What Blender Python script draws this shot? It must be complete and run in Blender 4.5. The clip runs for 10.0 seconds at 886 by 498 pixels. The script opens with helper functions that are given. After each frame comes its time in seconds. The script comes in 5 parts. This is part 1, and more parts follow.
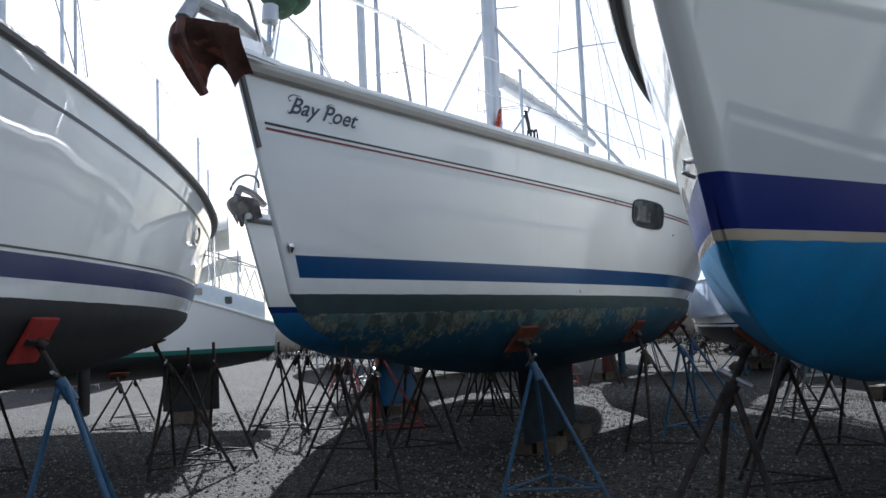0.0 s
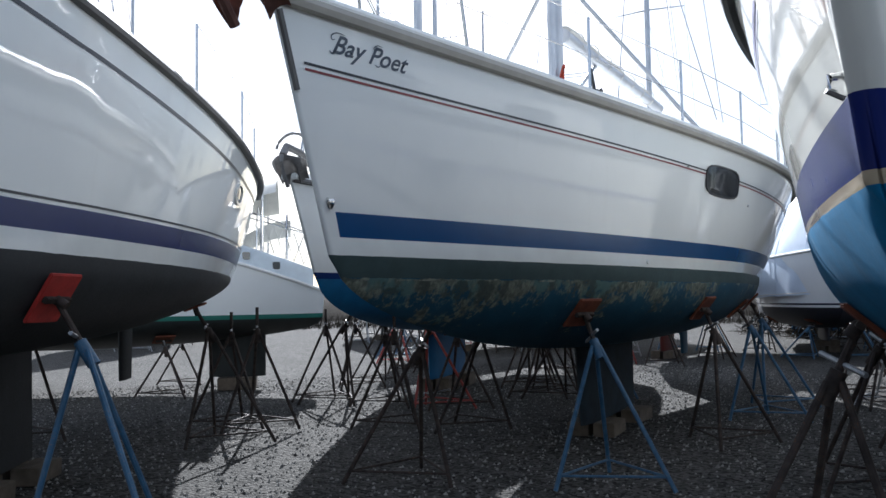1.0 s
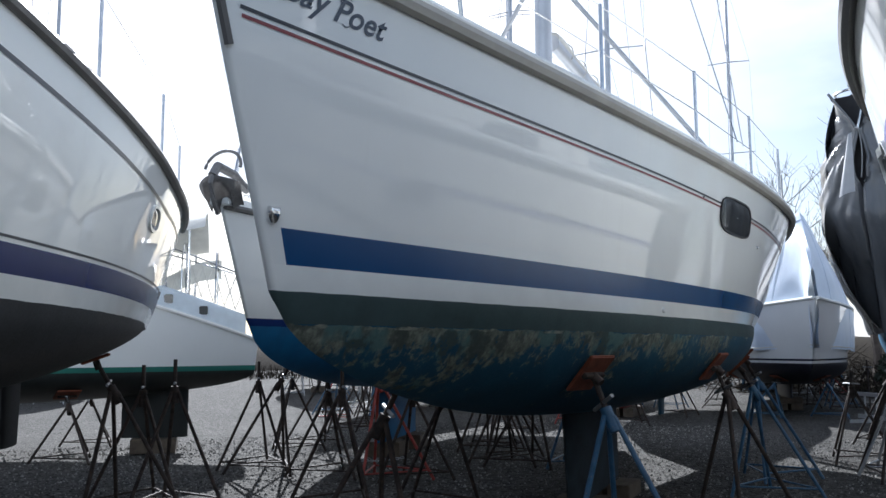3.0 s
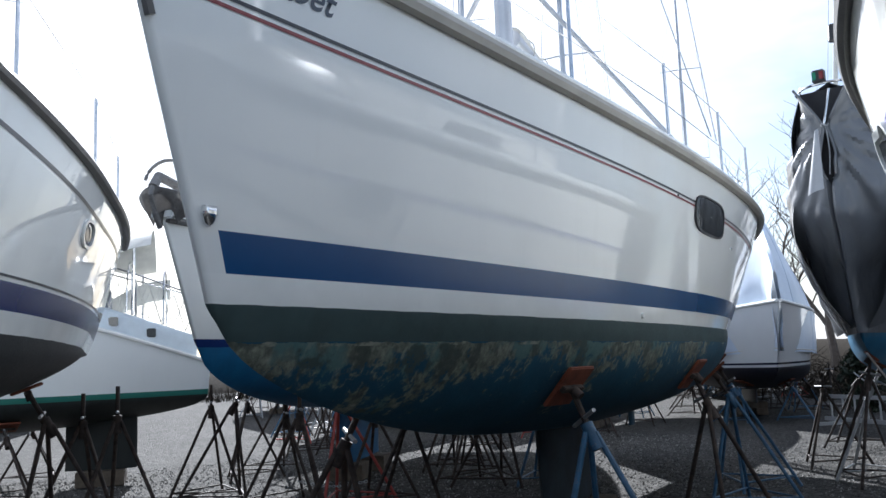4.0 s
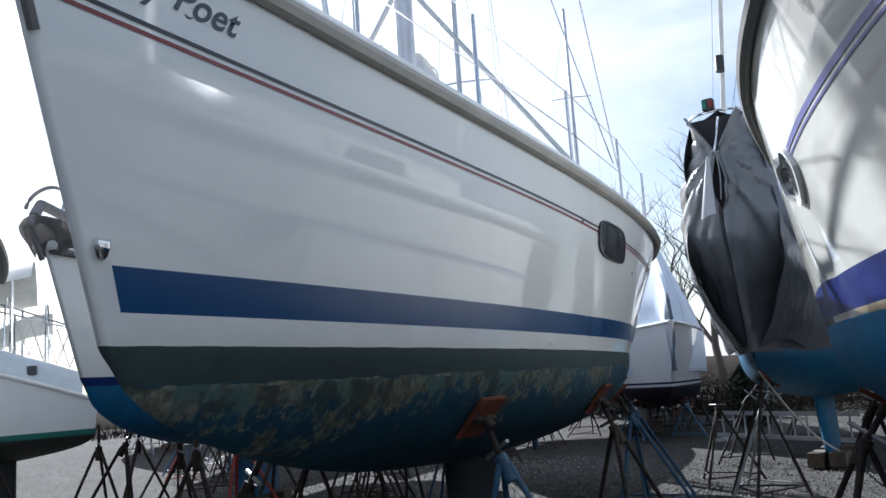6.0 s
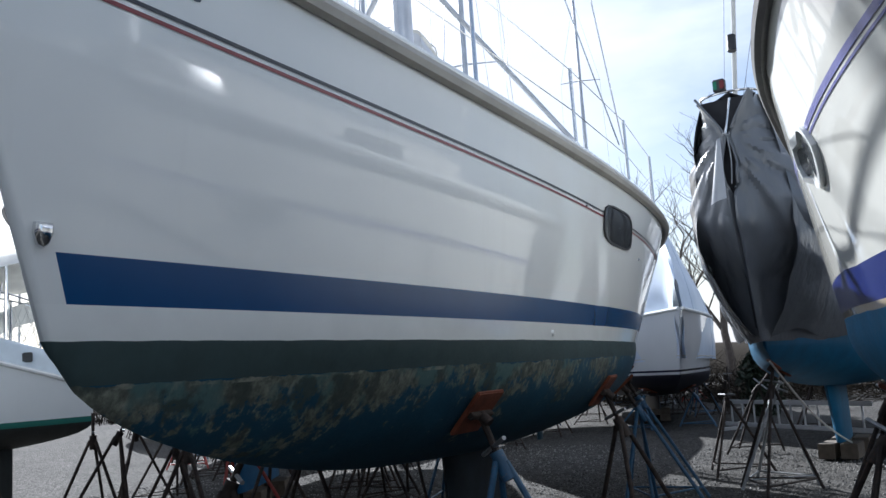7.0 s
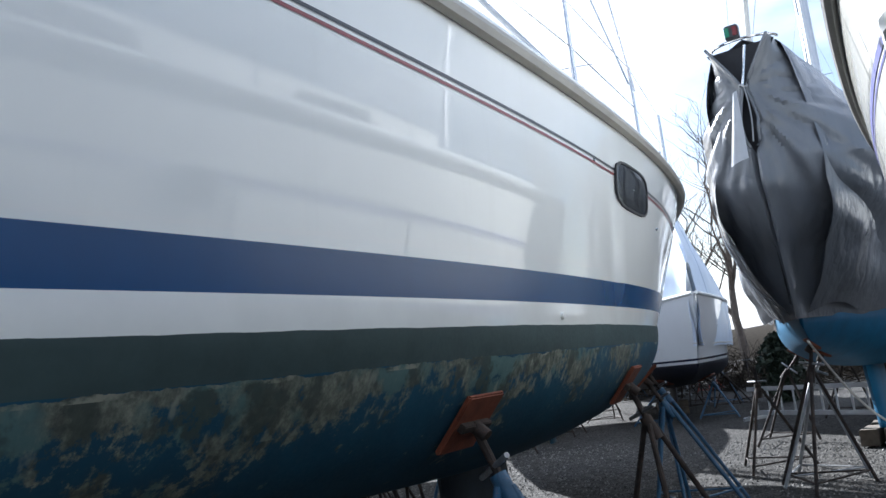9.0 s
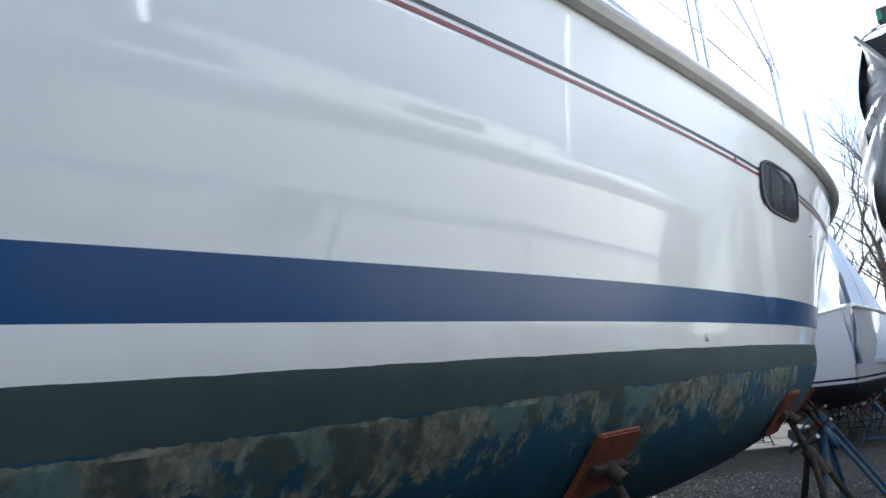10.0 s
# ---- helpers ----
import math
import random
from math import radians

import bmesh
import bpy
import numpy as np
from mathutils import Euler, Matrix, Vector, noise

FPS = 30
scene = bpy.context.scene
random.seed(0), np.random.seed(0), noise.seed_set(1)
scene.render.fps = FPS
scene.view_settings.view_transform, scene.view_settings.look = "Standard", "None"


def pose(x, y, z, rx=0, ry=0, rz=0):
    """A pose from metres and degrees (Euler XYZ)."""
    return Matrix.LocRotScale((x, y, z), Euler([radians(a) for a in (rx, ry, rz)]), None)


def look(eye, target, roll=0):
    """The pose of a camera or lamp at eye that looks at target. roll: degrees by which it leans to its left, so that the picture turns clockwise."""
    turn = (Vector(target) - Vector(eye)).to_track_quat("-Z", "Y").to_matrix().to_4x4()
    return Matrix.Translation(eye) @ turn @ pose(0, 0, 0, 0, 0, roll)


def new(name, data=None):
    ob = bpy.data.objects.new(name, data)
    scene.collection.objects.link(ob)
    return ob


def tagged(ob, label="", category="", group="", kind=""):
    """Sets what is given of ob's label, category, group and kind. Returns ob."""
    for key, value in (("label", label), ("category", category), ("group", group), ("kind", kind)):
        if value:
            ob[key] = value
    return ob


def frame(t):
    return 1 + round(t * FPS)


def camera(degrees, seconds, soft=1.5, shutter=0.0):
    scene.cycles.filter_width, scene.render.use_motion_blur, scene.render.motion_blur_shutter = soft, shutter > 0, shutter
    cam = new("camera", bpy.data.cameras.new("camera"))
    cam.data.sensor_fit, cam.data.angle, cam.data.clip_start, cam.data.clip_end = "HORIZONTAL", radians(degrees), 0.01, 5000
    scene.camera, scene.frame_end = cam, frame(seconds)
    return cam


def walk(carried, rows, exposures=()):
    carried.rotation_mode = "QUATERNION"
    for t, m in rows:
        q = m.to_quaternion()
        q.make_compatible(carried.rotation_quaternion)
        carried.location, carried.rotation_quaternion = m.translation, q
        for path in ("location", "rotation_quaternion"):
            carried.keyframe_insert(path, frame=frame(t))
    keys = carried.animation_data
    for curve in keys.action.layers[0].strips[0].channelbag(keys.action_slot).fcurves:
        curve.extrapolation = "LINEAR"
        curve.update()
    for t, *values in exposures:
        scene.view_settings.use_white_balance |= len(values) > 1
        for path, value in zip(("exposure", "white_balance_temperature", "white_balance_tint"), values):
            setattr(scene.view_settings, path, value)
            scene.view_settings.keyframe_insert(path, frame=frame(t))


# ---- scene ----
cam = camera(54.6, 10.0, soft=1.5)
PATH = [
    (0, (0.716, 1.225, 1.386), (-0.953, 2.311, 1.567), -2.5),
    (0.5, (0.514, 1.321, 1.358), (-1.161, 2.404, 1.506), -2.4),
    (1, (0.253, 1.506, 1.361), (-1.486, 2.487, 1.483), -0.9),
    (1.5, (-0.142, 1.631, 1.352), (-1.883, 2.608, 1.462), -1.8),
    (2, (-0.447, 1.755, 1.372), (-2.14, 2.814, 1.484), -3.0),
    (2.5, (-0.781, 1.935, 1.404), (-2.466, 2.991, 1.62), -1.1),
    (3, (-1.088, 2.017, 1.397), (-2.74, 3.12, 1.632), -0.3),
    (3.2, (-1.151, 2.013, 1.367), (-2.774, 3.159, 1.599), -1.5),
    (4.5, (-1.575, 2.34, 1.422), (-3.147, 3.544, 1.71), -2.4),
    (5, (-1.585, 2.312, 1.424), (-3.097, 3.592, 1.7), -3.0),
    (5.5, (-1.567, 2.264, 1.418), (-3.029, 3.597, 1.708), -2.9),
    (5.7, (-1.573, 2.261, 1.428), (-3.015, 3.612, 1.738), -3.5),
    (6.8, (-1.696, 2.397, 1.471), (-3.116, 3.775, 1.764), -4.5),
    (7, (-1.727, 2.492, 1.479), (-3.175, 3.843, 1.759), -3.8),
    (7.5, (-1.85, 2.675, 1.468), (-3.364, 3.956, 1.73), -4.5),
    (8, (-2.057, 2.804, 1.47), (-3.584, 4.067, 1.739), -2.0),
    (8.5, (-2.239, 2.999, 1.465), (-3.654, 4.389, 1.718), -4.2),
    (9, (-2.431, 3.286, 1.448), (-3.878, 4.635, 1.739), -7.2),
    (9.5, (-2.543, 3.403, 1.464), (-4.14, 4.567, 1.771), -8.1),
    (10, (-2.694, 3.57, 1.487), (-4.312, 4.684, 1.865), -7.8),
]
walk(cam, [(t, look(eye, target, roll)) for t, eye, target, roll in PATH], exposures=[(0, 1.25, 5650, 10), (1, 1.38, 5650, 10), (1.5, 1.58, 5650, 10), (2.5, 1.75, 5650, 10), (3, 1.36, 5650, 10), (4.5, 1.6, 5650, 10), (5.5, 1.36, 5650, 10), (7, 1.32, 5650, 10), (7.5, 1.5, 5650, 10), (8, 1.76, 5650, 10), (9, 1.87, 5650, 10), (10, 2.08, 5650, 10)])

# ---- light ----
SUN_YAW, SUN_UP = 66.0, 29.0
world = bpy.data.worlds.new("world")
scene.world = world
world.use_nodes = True
wn, wl = world.node_tree.nodes, world.node_tree.links
wn.clear()
w_out = wn.new("ShaderNodeOutputWorld")
w_bg = wn.new("ShaderNodeBackground")
w_sky = wn.new("ShaderNodeTexSky")
w_sky.sky_type, w_sky.sun_disc = "NISHITA", False
w_sky.sun_elevation, w_sky.sun_rotation = radians(SUN_UP), radians(-SUN_YAW)
w_sky.air_density, w_sky.dust_density, w_sky.ozone_density = 1.0, 1.6, 1.0
w_tc = wn.new("ShaderNodeTexCoord")
w_map = wn.new("ShaderNodeMapping")
w_map.inputs["Scale"].default_value = (1.0, 1.0, 2.6)
w_noise = wn.new("ShaderNodeTexNoise")
w_noise.inputs["Scale"].default_value, w_noise.inputs["Detail"].default_value = 2.4, 7.0
w_ramp = wn.new("ShaderNodeValToRGB")
w_ramp.color_ramp.elements[0].position, w_ramp.color_ramp.elements[1].position = 0.44, 0.62
w_mix = wn.new("ShaderNodeMix")
w_mix.data_type = "RGBA"
w_mix.inputs["B"].default_value = (8.8, 8.95, 9.3, 1)
wl.new(w_tc.outputs["Generated"], w_map.inputs["Vector"])
wl.new(w_map.outputs["Vector"], w_noise.inputs["Vector"])
wl.new(w_noise.outputs["Fac"], w_ramp.inputs["Fac"])
wl.new(w_ramp.outputs["Color"], w_mix.inputs["Factor"])
wl.new(w_sky.outputs["Color"], w_mix.inputs["A"])
wl.new(w_mix.outputs["Result"], w_bg.inputs["Color"])
w_bg.inputs["Strength"].default_value = 0.05
wl.new(w_bg.outputs["Background"], w_out.inputs["Surface"])

sun_data = bpy.data.lights.new("sun", "SUN")
sun_data.energy, sun_data.angle, sun_data.color = 5.0, radians(0.5), (1.0, 0.95, 0.88)
sun = new("sun", sun_data)
su = Vector((-math.sin(radians(SUN_YAW)) * math.cos(radians(SUN_UP)), math.cos(radians(SUN_YAW)) * math.cos(radians(SUN_UP)), math.sin(radians(SUN_UP))))
sun.matrix_world = look(su * 60, (0, 0, 0))


# ---- materials ----
class Nodes:
    """A small builder for one node material."""

    def __init__(self, name, rough=0.5, metal=0.0, coat=0.0):
        self.mat = bpy.data.materials.new(name)
        self.mat.use_nodes = True
        self.t = self.mat.node_tree
        self.b = self.t.nodes["Principled BSDF"]
        self.b.inputs["Roughness"].default_value = rough
        self.b.inputs["Metallic"].default_value = metal
        self.b.inputs["Coat Weight"].default_value = coat
        self.b.inputs["Coat Roughness"].default_value = 0.08
        self.coord = self.t.nodes.new("ShaderNodeTexCoord").outputs["Object"]

    def put(self, a, b):
        self.t.links.new(a, b)

    def val(self, socket, v):
        if isinstance(v, (int, float, tuple, list)):
            socket.default_value = v
        else:
            self.put(v, socket)

    def math(self, op, a, b=0.0, clamp=False):
        n = self.t.nodes.new("ShaderNodeMath")
        n.operation, n.use_clamp = op, clamp
        self.val(n.inputs[0], a)
        self.val(n.inputs[1], b)
        return n.outputs[0]

    def noise(self, scale, detail=4.0, rough=0.55, vec=None, stretch=None):
        n = self.t.nodes.new("ShaderNodeTexNoise")
        n.inputs["Scale"].default_value, n.inputs["Detail"].default_value, n.inputs["Roughness"].default_value = scale, detail, rough
        v = vec or self.coord
        if stretch:
            m = self.t.nodes.new("ShaderNodeMapping")
            m.inputs["Scale"].default_value = stretch
            self.put(v, m.inputs["Vector"])
            v = m.outputs["Vector"]
        self.put(v, n.inputs["Vector"])
        return n.outputs["Fac"]

    def voronoi(self, scale, vec=None, out="Distance"):
        n = self.t.nodes.new("ShaderNodeTexVoronoi")
        n.inputs["Scale"].default_value = scale
        self.put(vec or self.coord, n.inputs["Vector"])
        return n.outputs[out]

    def ramp(self, fac, lo, hi):
        n = self.t.nodes.new("ShaderNodeMapRange")
        n.inputs["From Min"].default_value, n.inputs["From Max"].default_value = lo, hi
        self.put(fac, n.inputs["Value"])
        return n.outputs["Result"]

    def mix(self, fac, a, b, blend="MIX"):
        n = self.t.nodes.new("ShaderNodeMix")
        n.data_type, n.blend_type = "RGBA", blend
        self.val(n.inputs["Factor"], fac)
        self.val(n.inputs["A"], (*a, 1) if isinstance(a, tuple) else a)
        self.val(n.inputs["B"], (*b, 1) if isinstance(b, tuple) else b)
        return n.outputs["Result"]

    def xyz(self):
        n = self.t.nodes.new("ShaderNodeSeparateXYZ")
        self.put(self.coord, n.inputs[0])
        return n.outputs

    def bump(self, height, strength=0.3, distance=0.01):
        n = self.t.nodes.new("ShaderNodeBump")
        n.inputs["Strength"].default_value, n.inputs["Distance"].default_value = strength, distance
        self.put(height, n.inputs["Height"])
        self.put(n.outputs["Normal"], self.b.inputs["Normal"])

    def color(self, c):
        self.val(self.b.inputs["Base Color"], (*c, 1) if isinstance(c, tuple) else c)
        return self

    def rough(self, r):
        self.val(self.b.inputs["Roughness"], r)
        return self


def plain(name, c, rough=0.5, metal=0.0, vary=0.18, scale=9.0, grain=0.15, coat=0.0, grime=None, shine=0.5):
    """Paint, metal or cloth with stains at two scales and a fine relief."""
    m = Nodes(name, rough, metal, coat)
    m.b.inputs["Specular IOR Level"].default_value = shine
    a, b = m.noise(scale, 5), m.noise(scale * 9, 3)
    dark = tuple(v * (1 - vary) for v in c)
    lite = tuple(min(1, v * (1 + vary * 0.6)) for v in c)
    col = m.mix(m.ramp(a, 0.3, 0.7), dark, lite)
    if grime:
        col = m.mix(m.math("MULTIPLY", m.ramp(b, 0.55, 0.75), m.ramp(a, 0.42, 0.62), True), col, grime)
    m.color(col)
    m.rough(m.math("ADD", m.math("MULTIPLY", b, 0.2), max(0.03, rough - 0.1)))
    m.bump(b, grain, 0.004)
    return m.mat


def hull_paint(name, top, bands, gloss=0.05, slant=0.0, scum=None, bottom_rough=0.6):
    """Gelcoat with painted bands. bands: (upper edge, rise per metre aft, colour, antifouling?), from the top down."""
    m = Nodes(name, gloss, 0.0, 0.0)
    m.b.inputs["Specular IOR Level"].default_value = 0.30
    x, y, z = m.xyz()
    big, mid, fine = m.noise(0.9, 4), m.noise(5.0, 5), m.noise(60.0, 3)
    streak = m.noise(3.0, 5, 0.6, stretch=(3.0, 3.0, 0.25))
    col = m.mix(m.ramp(big, 0.35, 0.7), tuple(v * 0.94 for v in top), top)
    col = m.mix(m.math("MULTIPLY", m.ramp(streak, 0.60, 0.80), 0.10), col, (0.52, 0.50, 0.44))
    rgh = m.math("ADD", m.math("MULTIPLY", mid, 0.06), gloss - 0.04)
    for upper, rise, c, foul, ahead in bands:
        edge = m.math("ADD", m.math("MULTIPLY", y, rise), upper)
        if foul:
            edge = m.math("ADD", edge, m.math("MULTIPLY", m.math("SUBTRACT", mid, 0.5), 0.012))
        on = m.math("LESS_THAN", z, edge)
        if ahead is not None:
            on = m.math("MULTIPLY", on, m.math("GREATER_THAN", m.math("ADD", y, m.math("MULTIPLY", z, slant)), ahead))
        shade = m.mix(m.ramp(mid, 0.3, 0.7), tuple(v * (0.72 if foul else 0.92) for v in c), c)
        if foul:
            shade = m.mix(m.math("MULTIPLY", m.ramp(streak, 0.5, 0.75), 0.35), shade, tuple(v * 0.6 + 0.02 for v in c))
        col = m.mix(on, col, shade)
        if foul:
            rgh = m.math("MAXIMUM", rgh, m.math("MULTIPLY", on, m.math("ADD", m.math("MULTIPLY", fine, 0.25), bottom_rough - 0.15)))
        elif max(c) < 0.3:
            # sun-dulled stripe paint
            rgh = m.math("ADD", rgh, m.math("MULTIPLY", on, 0.22))
        else:
            rgh = m.math("SUBTRACT", rgh, m.math("MULTIPLY", on, 0.20), True)
    if scum:
        # worn-off antifouling and dried growth below the weed line
        s_top, s_rise, s_deep, tone, fade_a, fade_b = scum
        edge = m.math("ADD", m.math("MULTIPLY", y, s_rise), s_top)
        ragged = m.noise(6.0, 6, 0.65, stretch=(1.0, 1.0, 0.4))
        below = m.math("LESS_THAN", z, m.math("ADD", edge, m.math("MULTIPLY", m.math("SUBTRACT", ragged, 0.55), 0.05)))
        depth = m.math("DIVIDE", m.math("SUBTRACT", edge, z), s_deep)
        sheets = m.noise(1.7, 3, 0.5, stretch=(1.0, 1.0, 1.3))
        patch = m.noise(4.6, 8, 0.68, stretch=(1.0, 1.0, 1.9))
        patch2 = m.noise(19.0, 7, 0.72, stretch=(1.0, 1.0, 0.8))
        amount = m.math("ADD", m.math("MULTIPLY", sheets, 0.75), m.math("MULTIPLY", patch, 0.55))
        amount = m.math("ADD", amount, m.math("MULTIPLY", m.math("SUBTRACT", patch2, 0.5), 0.62))
        amount = m.math("SUBTRACT", amount, m.math("MULTIPLY", depth, 0.23))
        amount = m.math("SUBTRACT", amount, m.math("MULTIPLY", m.ramp(y, fade_a, fade_b), 0.16))
        worn = m.math("MULTIPLY", m.ramp(amount, 0.50, 0.56), below, True)
        speck = m.ramp(m.noise(46.0, 5, 0.75, stretch=(1, 1, 0.6)), 0.40, 0.62)
        tint = m.mix(m.ramp(patch2, 0.36, 0.66), tuple(v * 0.22 for v in tone), tone)
        tint = m.mix(m.math("MULTIPLY", speck, 0.7), tint, tuple(v * 0.28 for v in tone))
        tint = m.mix(m.math("MULTIPLY", m.ramp(m.noise(3.1, 4), 0.52, 0.60), 0.85), tint, (0.085, 0.165, 0.165))
        tint = m.mix(m.math("MULTIPLY", m.ramp(m.noise(7.5, 5), 0.50, 0.58), 0.8), tint, (0.045, 0.055, 0.045))
        col = m.mix(m.math("MULTIPLY", worn, 0.92), col, tint)
        run = m.math("MULTIPLY", m.ramp(m.noise(11.0, 4, 0.6, stretch=(1, 1, 0.12)), 0.60, 0.68), m.math("LESS_THAN", depth, 0.55))
        col = m.mix(m.math("MULTIPLY", m.math("MULTIPLY", run, below), 0.7), col, (0.24, 0.26, 0.22))
        line = m.math("MULTIPLY", below, m.math("LESS_THAN", depth, 0.05))
        col = m.mix(m.math("MULTIPLY", line, m.ramp(patch, 0.54, 0.62)), col, (0.26, 0.27, 0.22))
    m.color(col)
    m.rough(rgh)
    m.bump(m.math("ADD", m.math("MULTIPLY", big, 1.0), m.math("MULTIPLY", fine, 0.006)), 0.055, 0.02)
    return m.mat


def gravel():
    m = Nodes("gravel", 0.95)
    m.b.inputs["Specular IOR Level"].default_value = 0.08
    vo = m.voronoi(34.0)
    cell = m.voronoi(34.0, out="Color")
    big, mid = m.noise(0.22, 5), m.noise(2.2, 6)
    n = m.t.nodes.new("ShaderNodeSeparateColor")
    m.put(cell, n.inputs[0])
    col = m.mix(n.outputs[0], (0.014, 0.0135, 0.013), (0.135, 0.13, 0.122))
    col = m.mix(m.math("MULTIPLY", m.ramp(mid, 0.45, 0.75), 0.45), col, (0.036, 0.035, 0.032))
    col = m.mix(m.math("MULTIPLY", m.ramp(big, 0.42, 0.66), 0.4), col, (0.04, 0.039, 0.036))
    m.color(col)
    m.bump(m.math("ADD", m.math("MULTIPLY", vo, -1.0), mid), 0.9, 0.03)
    return m.mat


def glassy(name, c, rough=0.06):
    m = Nodes(name, rough, 0.0, 0.0)
    m.color(m.mix(m.noise(3.0), tuple(v * 0.6 for v in c), c))
    return m.mat


WHITE = (0.79, 0.80, 0.775)
M_GRAVEL = gravel()
M_GEL = plain("white_gelcoat", WHITE, 0.25, vary=0.06, coat=0.3)
M_ALU = plain("mast_aluminium", (0.55, 0.56, 0.58), 0.42, 0.75, 0.15, 3.0)
M_STEEL = plain("stainless_steel", (0.62, 0.62, 0.62), 0.2, 1.0, 0.12, 12.0, 0.05)
M_CHROME = plain("polished_steel", (0.75, 0.75, 0.75), 0.1, 1.0, 0.06, 20.0, 0.02)
M_RAIL = plain("rail_vinyl", (0.34, 0.32, 0.28), 0.5, vary=0.15, scale=4.0)
M_RAIL_DARK = plain("dark_rail_vinyl", (0.12, 0.115, 0.11), 0.5, vary=0.2, scale=4.0)
M_IRON = plain("rusty_stand_iron", (0.055, 0.045, 0.04), 0.75, 0.3, 0.5, 16.0, 0.5, grime=(0.16, 0.07, 0.035), shine=0.25)
M_BLUEPIPE = plain("blue_stand_paint", (0.028, 0.10, 0.19), 0.5, 0.0, 0.3, 14.0, 0.3, grime=(0.25, 0.16, 0.10))
M_GALV = plain("galvanised_pipe", (0.36, 0.37, 0.38), 0.5, 0.6, 0.3, 14.0, 0.3, grime=(0.14, 0.09, 0.06))
M_REDPIPE = plain("red_stand_paint", (0.30, 0.04, 0.03), 0.55, 0.0, 0.35, 14.0, 0.3, grime=(0.10, 0.06, 0.05))
M_PAD = plain("orange_plywood_pad", (0.17, 0.045, 0.02), 0.8, 0.0, 0.35, 14.0, 0.4, grime=(0.16, 0.07, 0.04))
M_PADRED = plain("red_plywood_pad", (0.42, 0.03, 0.022), 0.7, 0.0, 0.25, 14.0, 0.4)
M_WOOD = plain("weathered_timber", (0.12, 0.095, 0.07), 0.85, 0.0, 0.35, 11.0, 0.6)
M_RUBBER = plain("black_rubber", (0.03, 0.03, 0.032), 0.6, vary=0.2)
M_WINDOW = glassy("tinted_acrylic", (0.06, 0.064, 0.068))
M_ROPE = plain("white_rope", (0.62, 0.60, 0.55), 0.9, vary=0.2, scale=40.0)
M_ROPERED = plain("red_rope", (0.42, 0.06, 0.03), 0.9, vary=0.3, scale=40.0)
M_BRONZE = plain("rusty_anchor_iron", (0.13, 0.06, 0.045), 0.7, 0.4, 0.4, 10.0, 0.4, grime=(0.20, 0.09, 0.05))
M_ANCHOR = plain("weathered_zinc", (0.20, 0.195, 0.19), 0.6, 0.3, 0.35, 7.0, 0.4, grime=(0.08, 0.06, 0.05))
M_CANVAS = plain("cream_canvas", (0.66, 0.64, 0.58), 0.9, vary=0.14, scale=5.0, grain=0.4)
M_LETTER = plain("dark_vinyl_lettering", (0.035, 0.05, 0.075), 0.4, vary=0.1)
M_RED_STRIPE = plain("red_vinyl_tape", (0.20, 0.026, 0.03), 0.35, vary=0.12)
M_BLACK_STRIPE = plain("dark_vinyl_tape", (0.02, 0.022, 0.03), 0.35, vary=0.12)
M_BARK = plain("bare_bark", (0.11, 0.09, 0.075), 0.95, vary=0.3, scale=8.0, grain=0.6)


# ---- mesh helpers ----
def finish(name, bm, mat, parent=None, label="", smooth=True):
    me = bpy.data.meshes.new(name)
    bmesh.ops.recalc_face_normals(bm, faces=bm.faces[:])
    bm.to_mesh(me)
    bm.free()
    for mm in mat if isinstance(mat, (list, tuple)) else [mat]:
        me.materials.append(mm)
    if smooth:
        me.shade_smooth()
        me.set_sharp_from_angle(angle=radians(38))
    ob = new(name, me)
    ob.parent = parent
    if label:
        tagged(ob, label)
    return ob


def part(name, bm, mat, parent, label="", smooth=True):
    return finish(name, bm, mat, parent, label, smooth)


def thing(name, m, label, category, group=""):
    ob = new(name)
    ob.matrix_basis = m
    return tagged(ob, label, category, group)


def tube(bm, a, b, r, r2=None, n=8):
    """A capped round bar from a to b."""
    a, b = Vector(a), Vector(b)
    r2 = r if r2 is None else r2
    q = (b - a).to_track_quat("Z", "Y").to_matrix()
    rings = []
    for p, rr in ((a, r), (b, r2)):
        rings.append([bm.verts.new(p + q @ Vector((rr * math.cos(2 * math.pi * i / n), rr * math.sin(2 * math.pi * i / n), 0))) for i in range(n)])
    for i in range(n):
        j = (i + 1) % n
        bm.faces.new((rings[0][i], rings[0][j], rings[1][j], rings[1][i]))
    bm.faces.new(rings[0][::-1])
    bm.faces.new(rings[1])


def bar(a, b, r, r2=None, n=8):
    bm = bmesh.new()
    tube(bm, a, b, r, r2, n)
    return bm


def path_tube(bm, pts, r, n=6, squash=1.0):
    """A round rod that follows the points."""
    pts = [Vector(p) for p in pts]
    rings = []
    for k, p in enumerate(pts):
        d = (pts[min(k + 1, len(pts) - 1)] - pts[max(k - 1, 0)]).normalized()
        up = Vector((0, 0, 1)) if abs(d.z) < 0.95 else Vector((1, 0, 0))
        s = d.cross(up).normalized()
        u = s.cross(d)
        rr = r(k / max(1, len(pts) - 1)) if callable(r) else r
        rings.append([bm.verts.new(p + s * rr * math.cos(2 * math.pi * i / n) + u * rr * squash * math.sin(2 * math.pi * i / n)) for i in range(n)])
    for A, B in zip(rings, rings[1:]):
        for i in range(n):
            j = (i + 1) % n
            bm.faces.new((A[i], A[j], B[j], B[i]))
    bm.faces.new(rings[0][::-1])
    bm.faces.new(rings[-1])


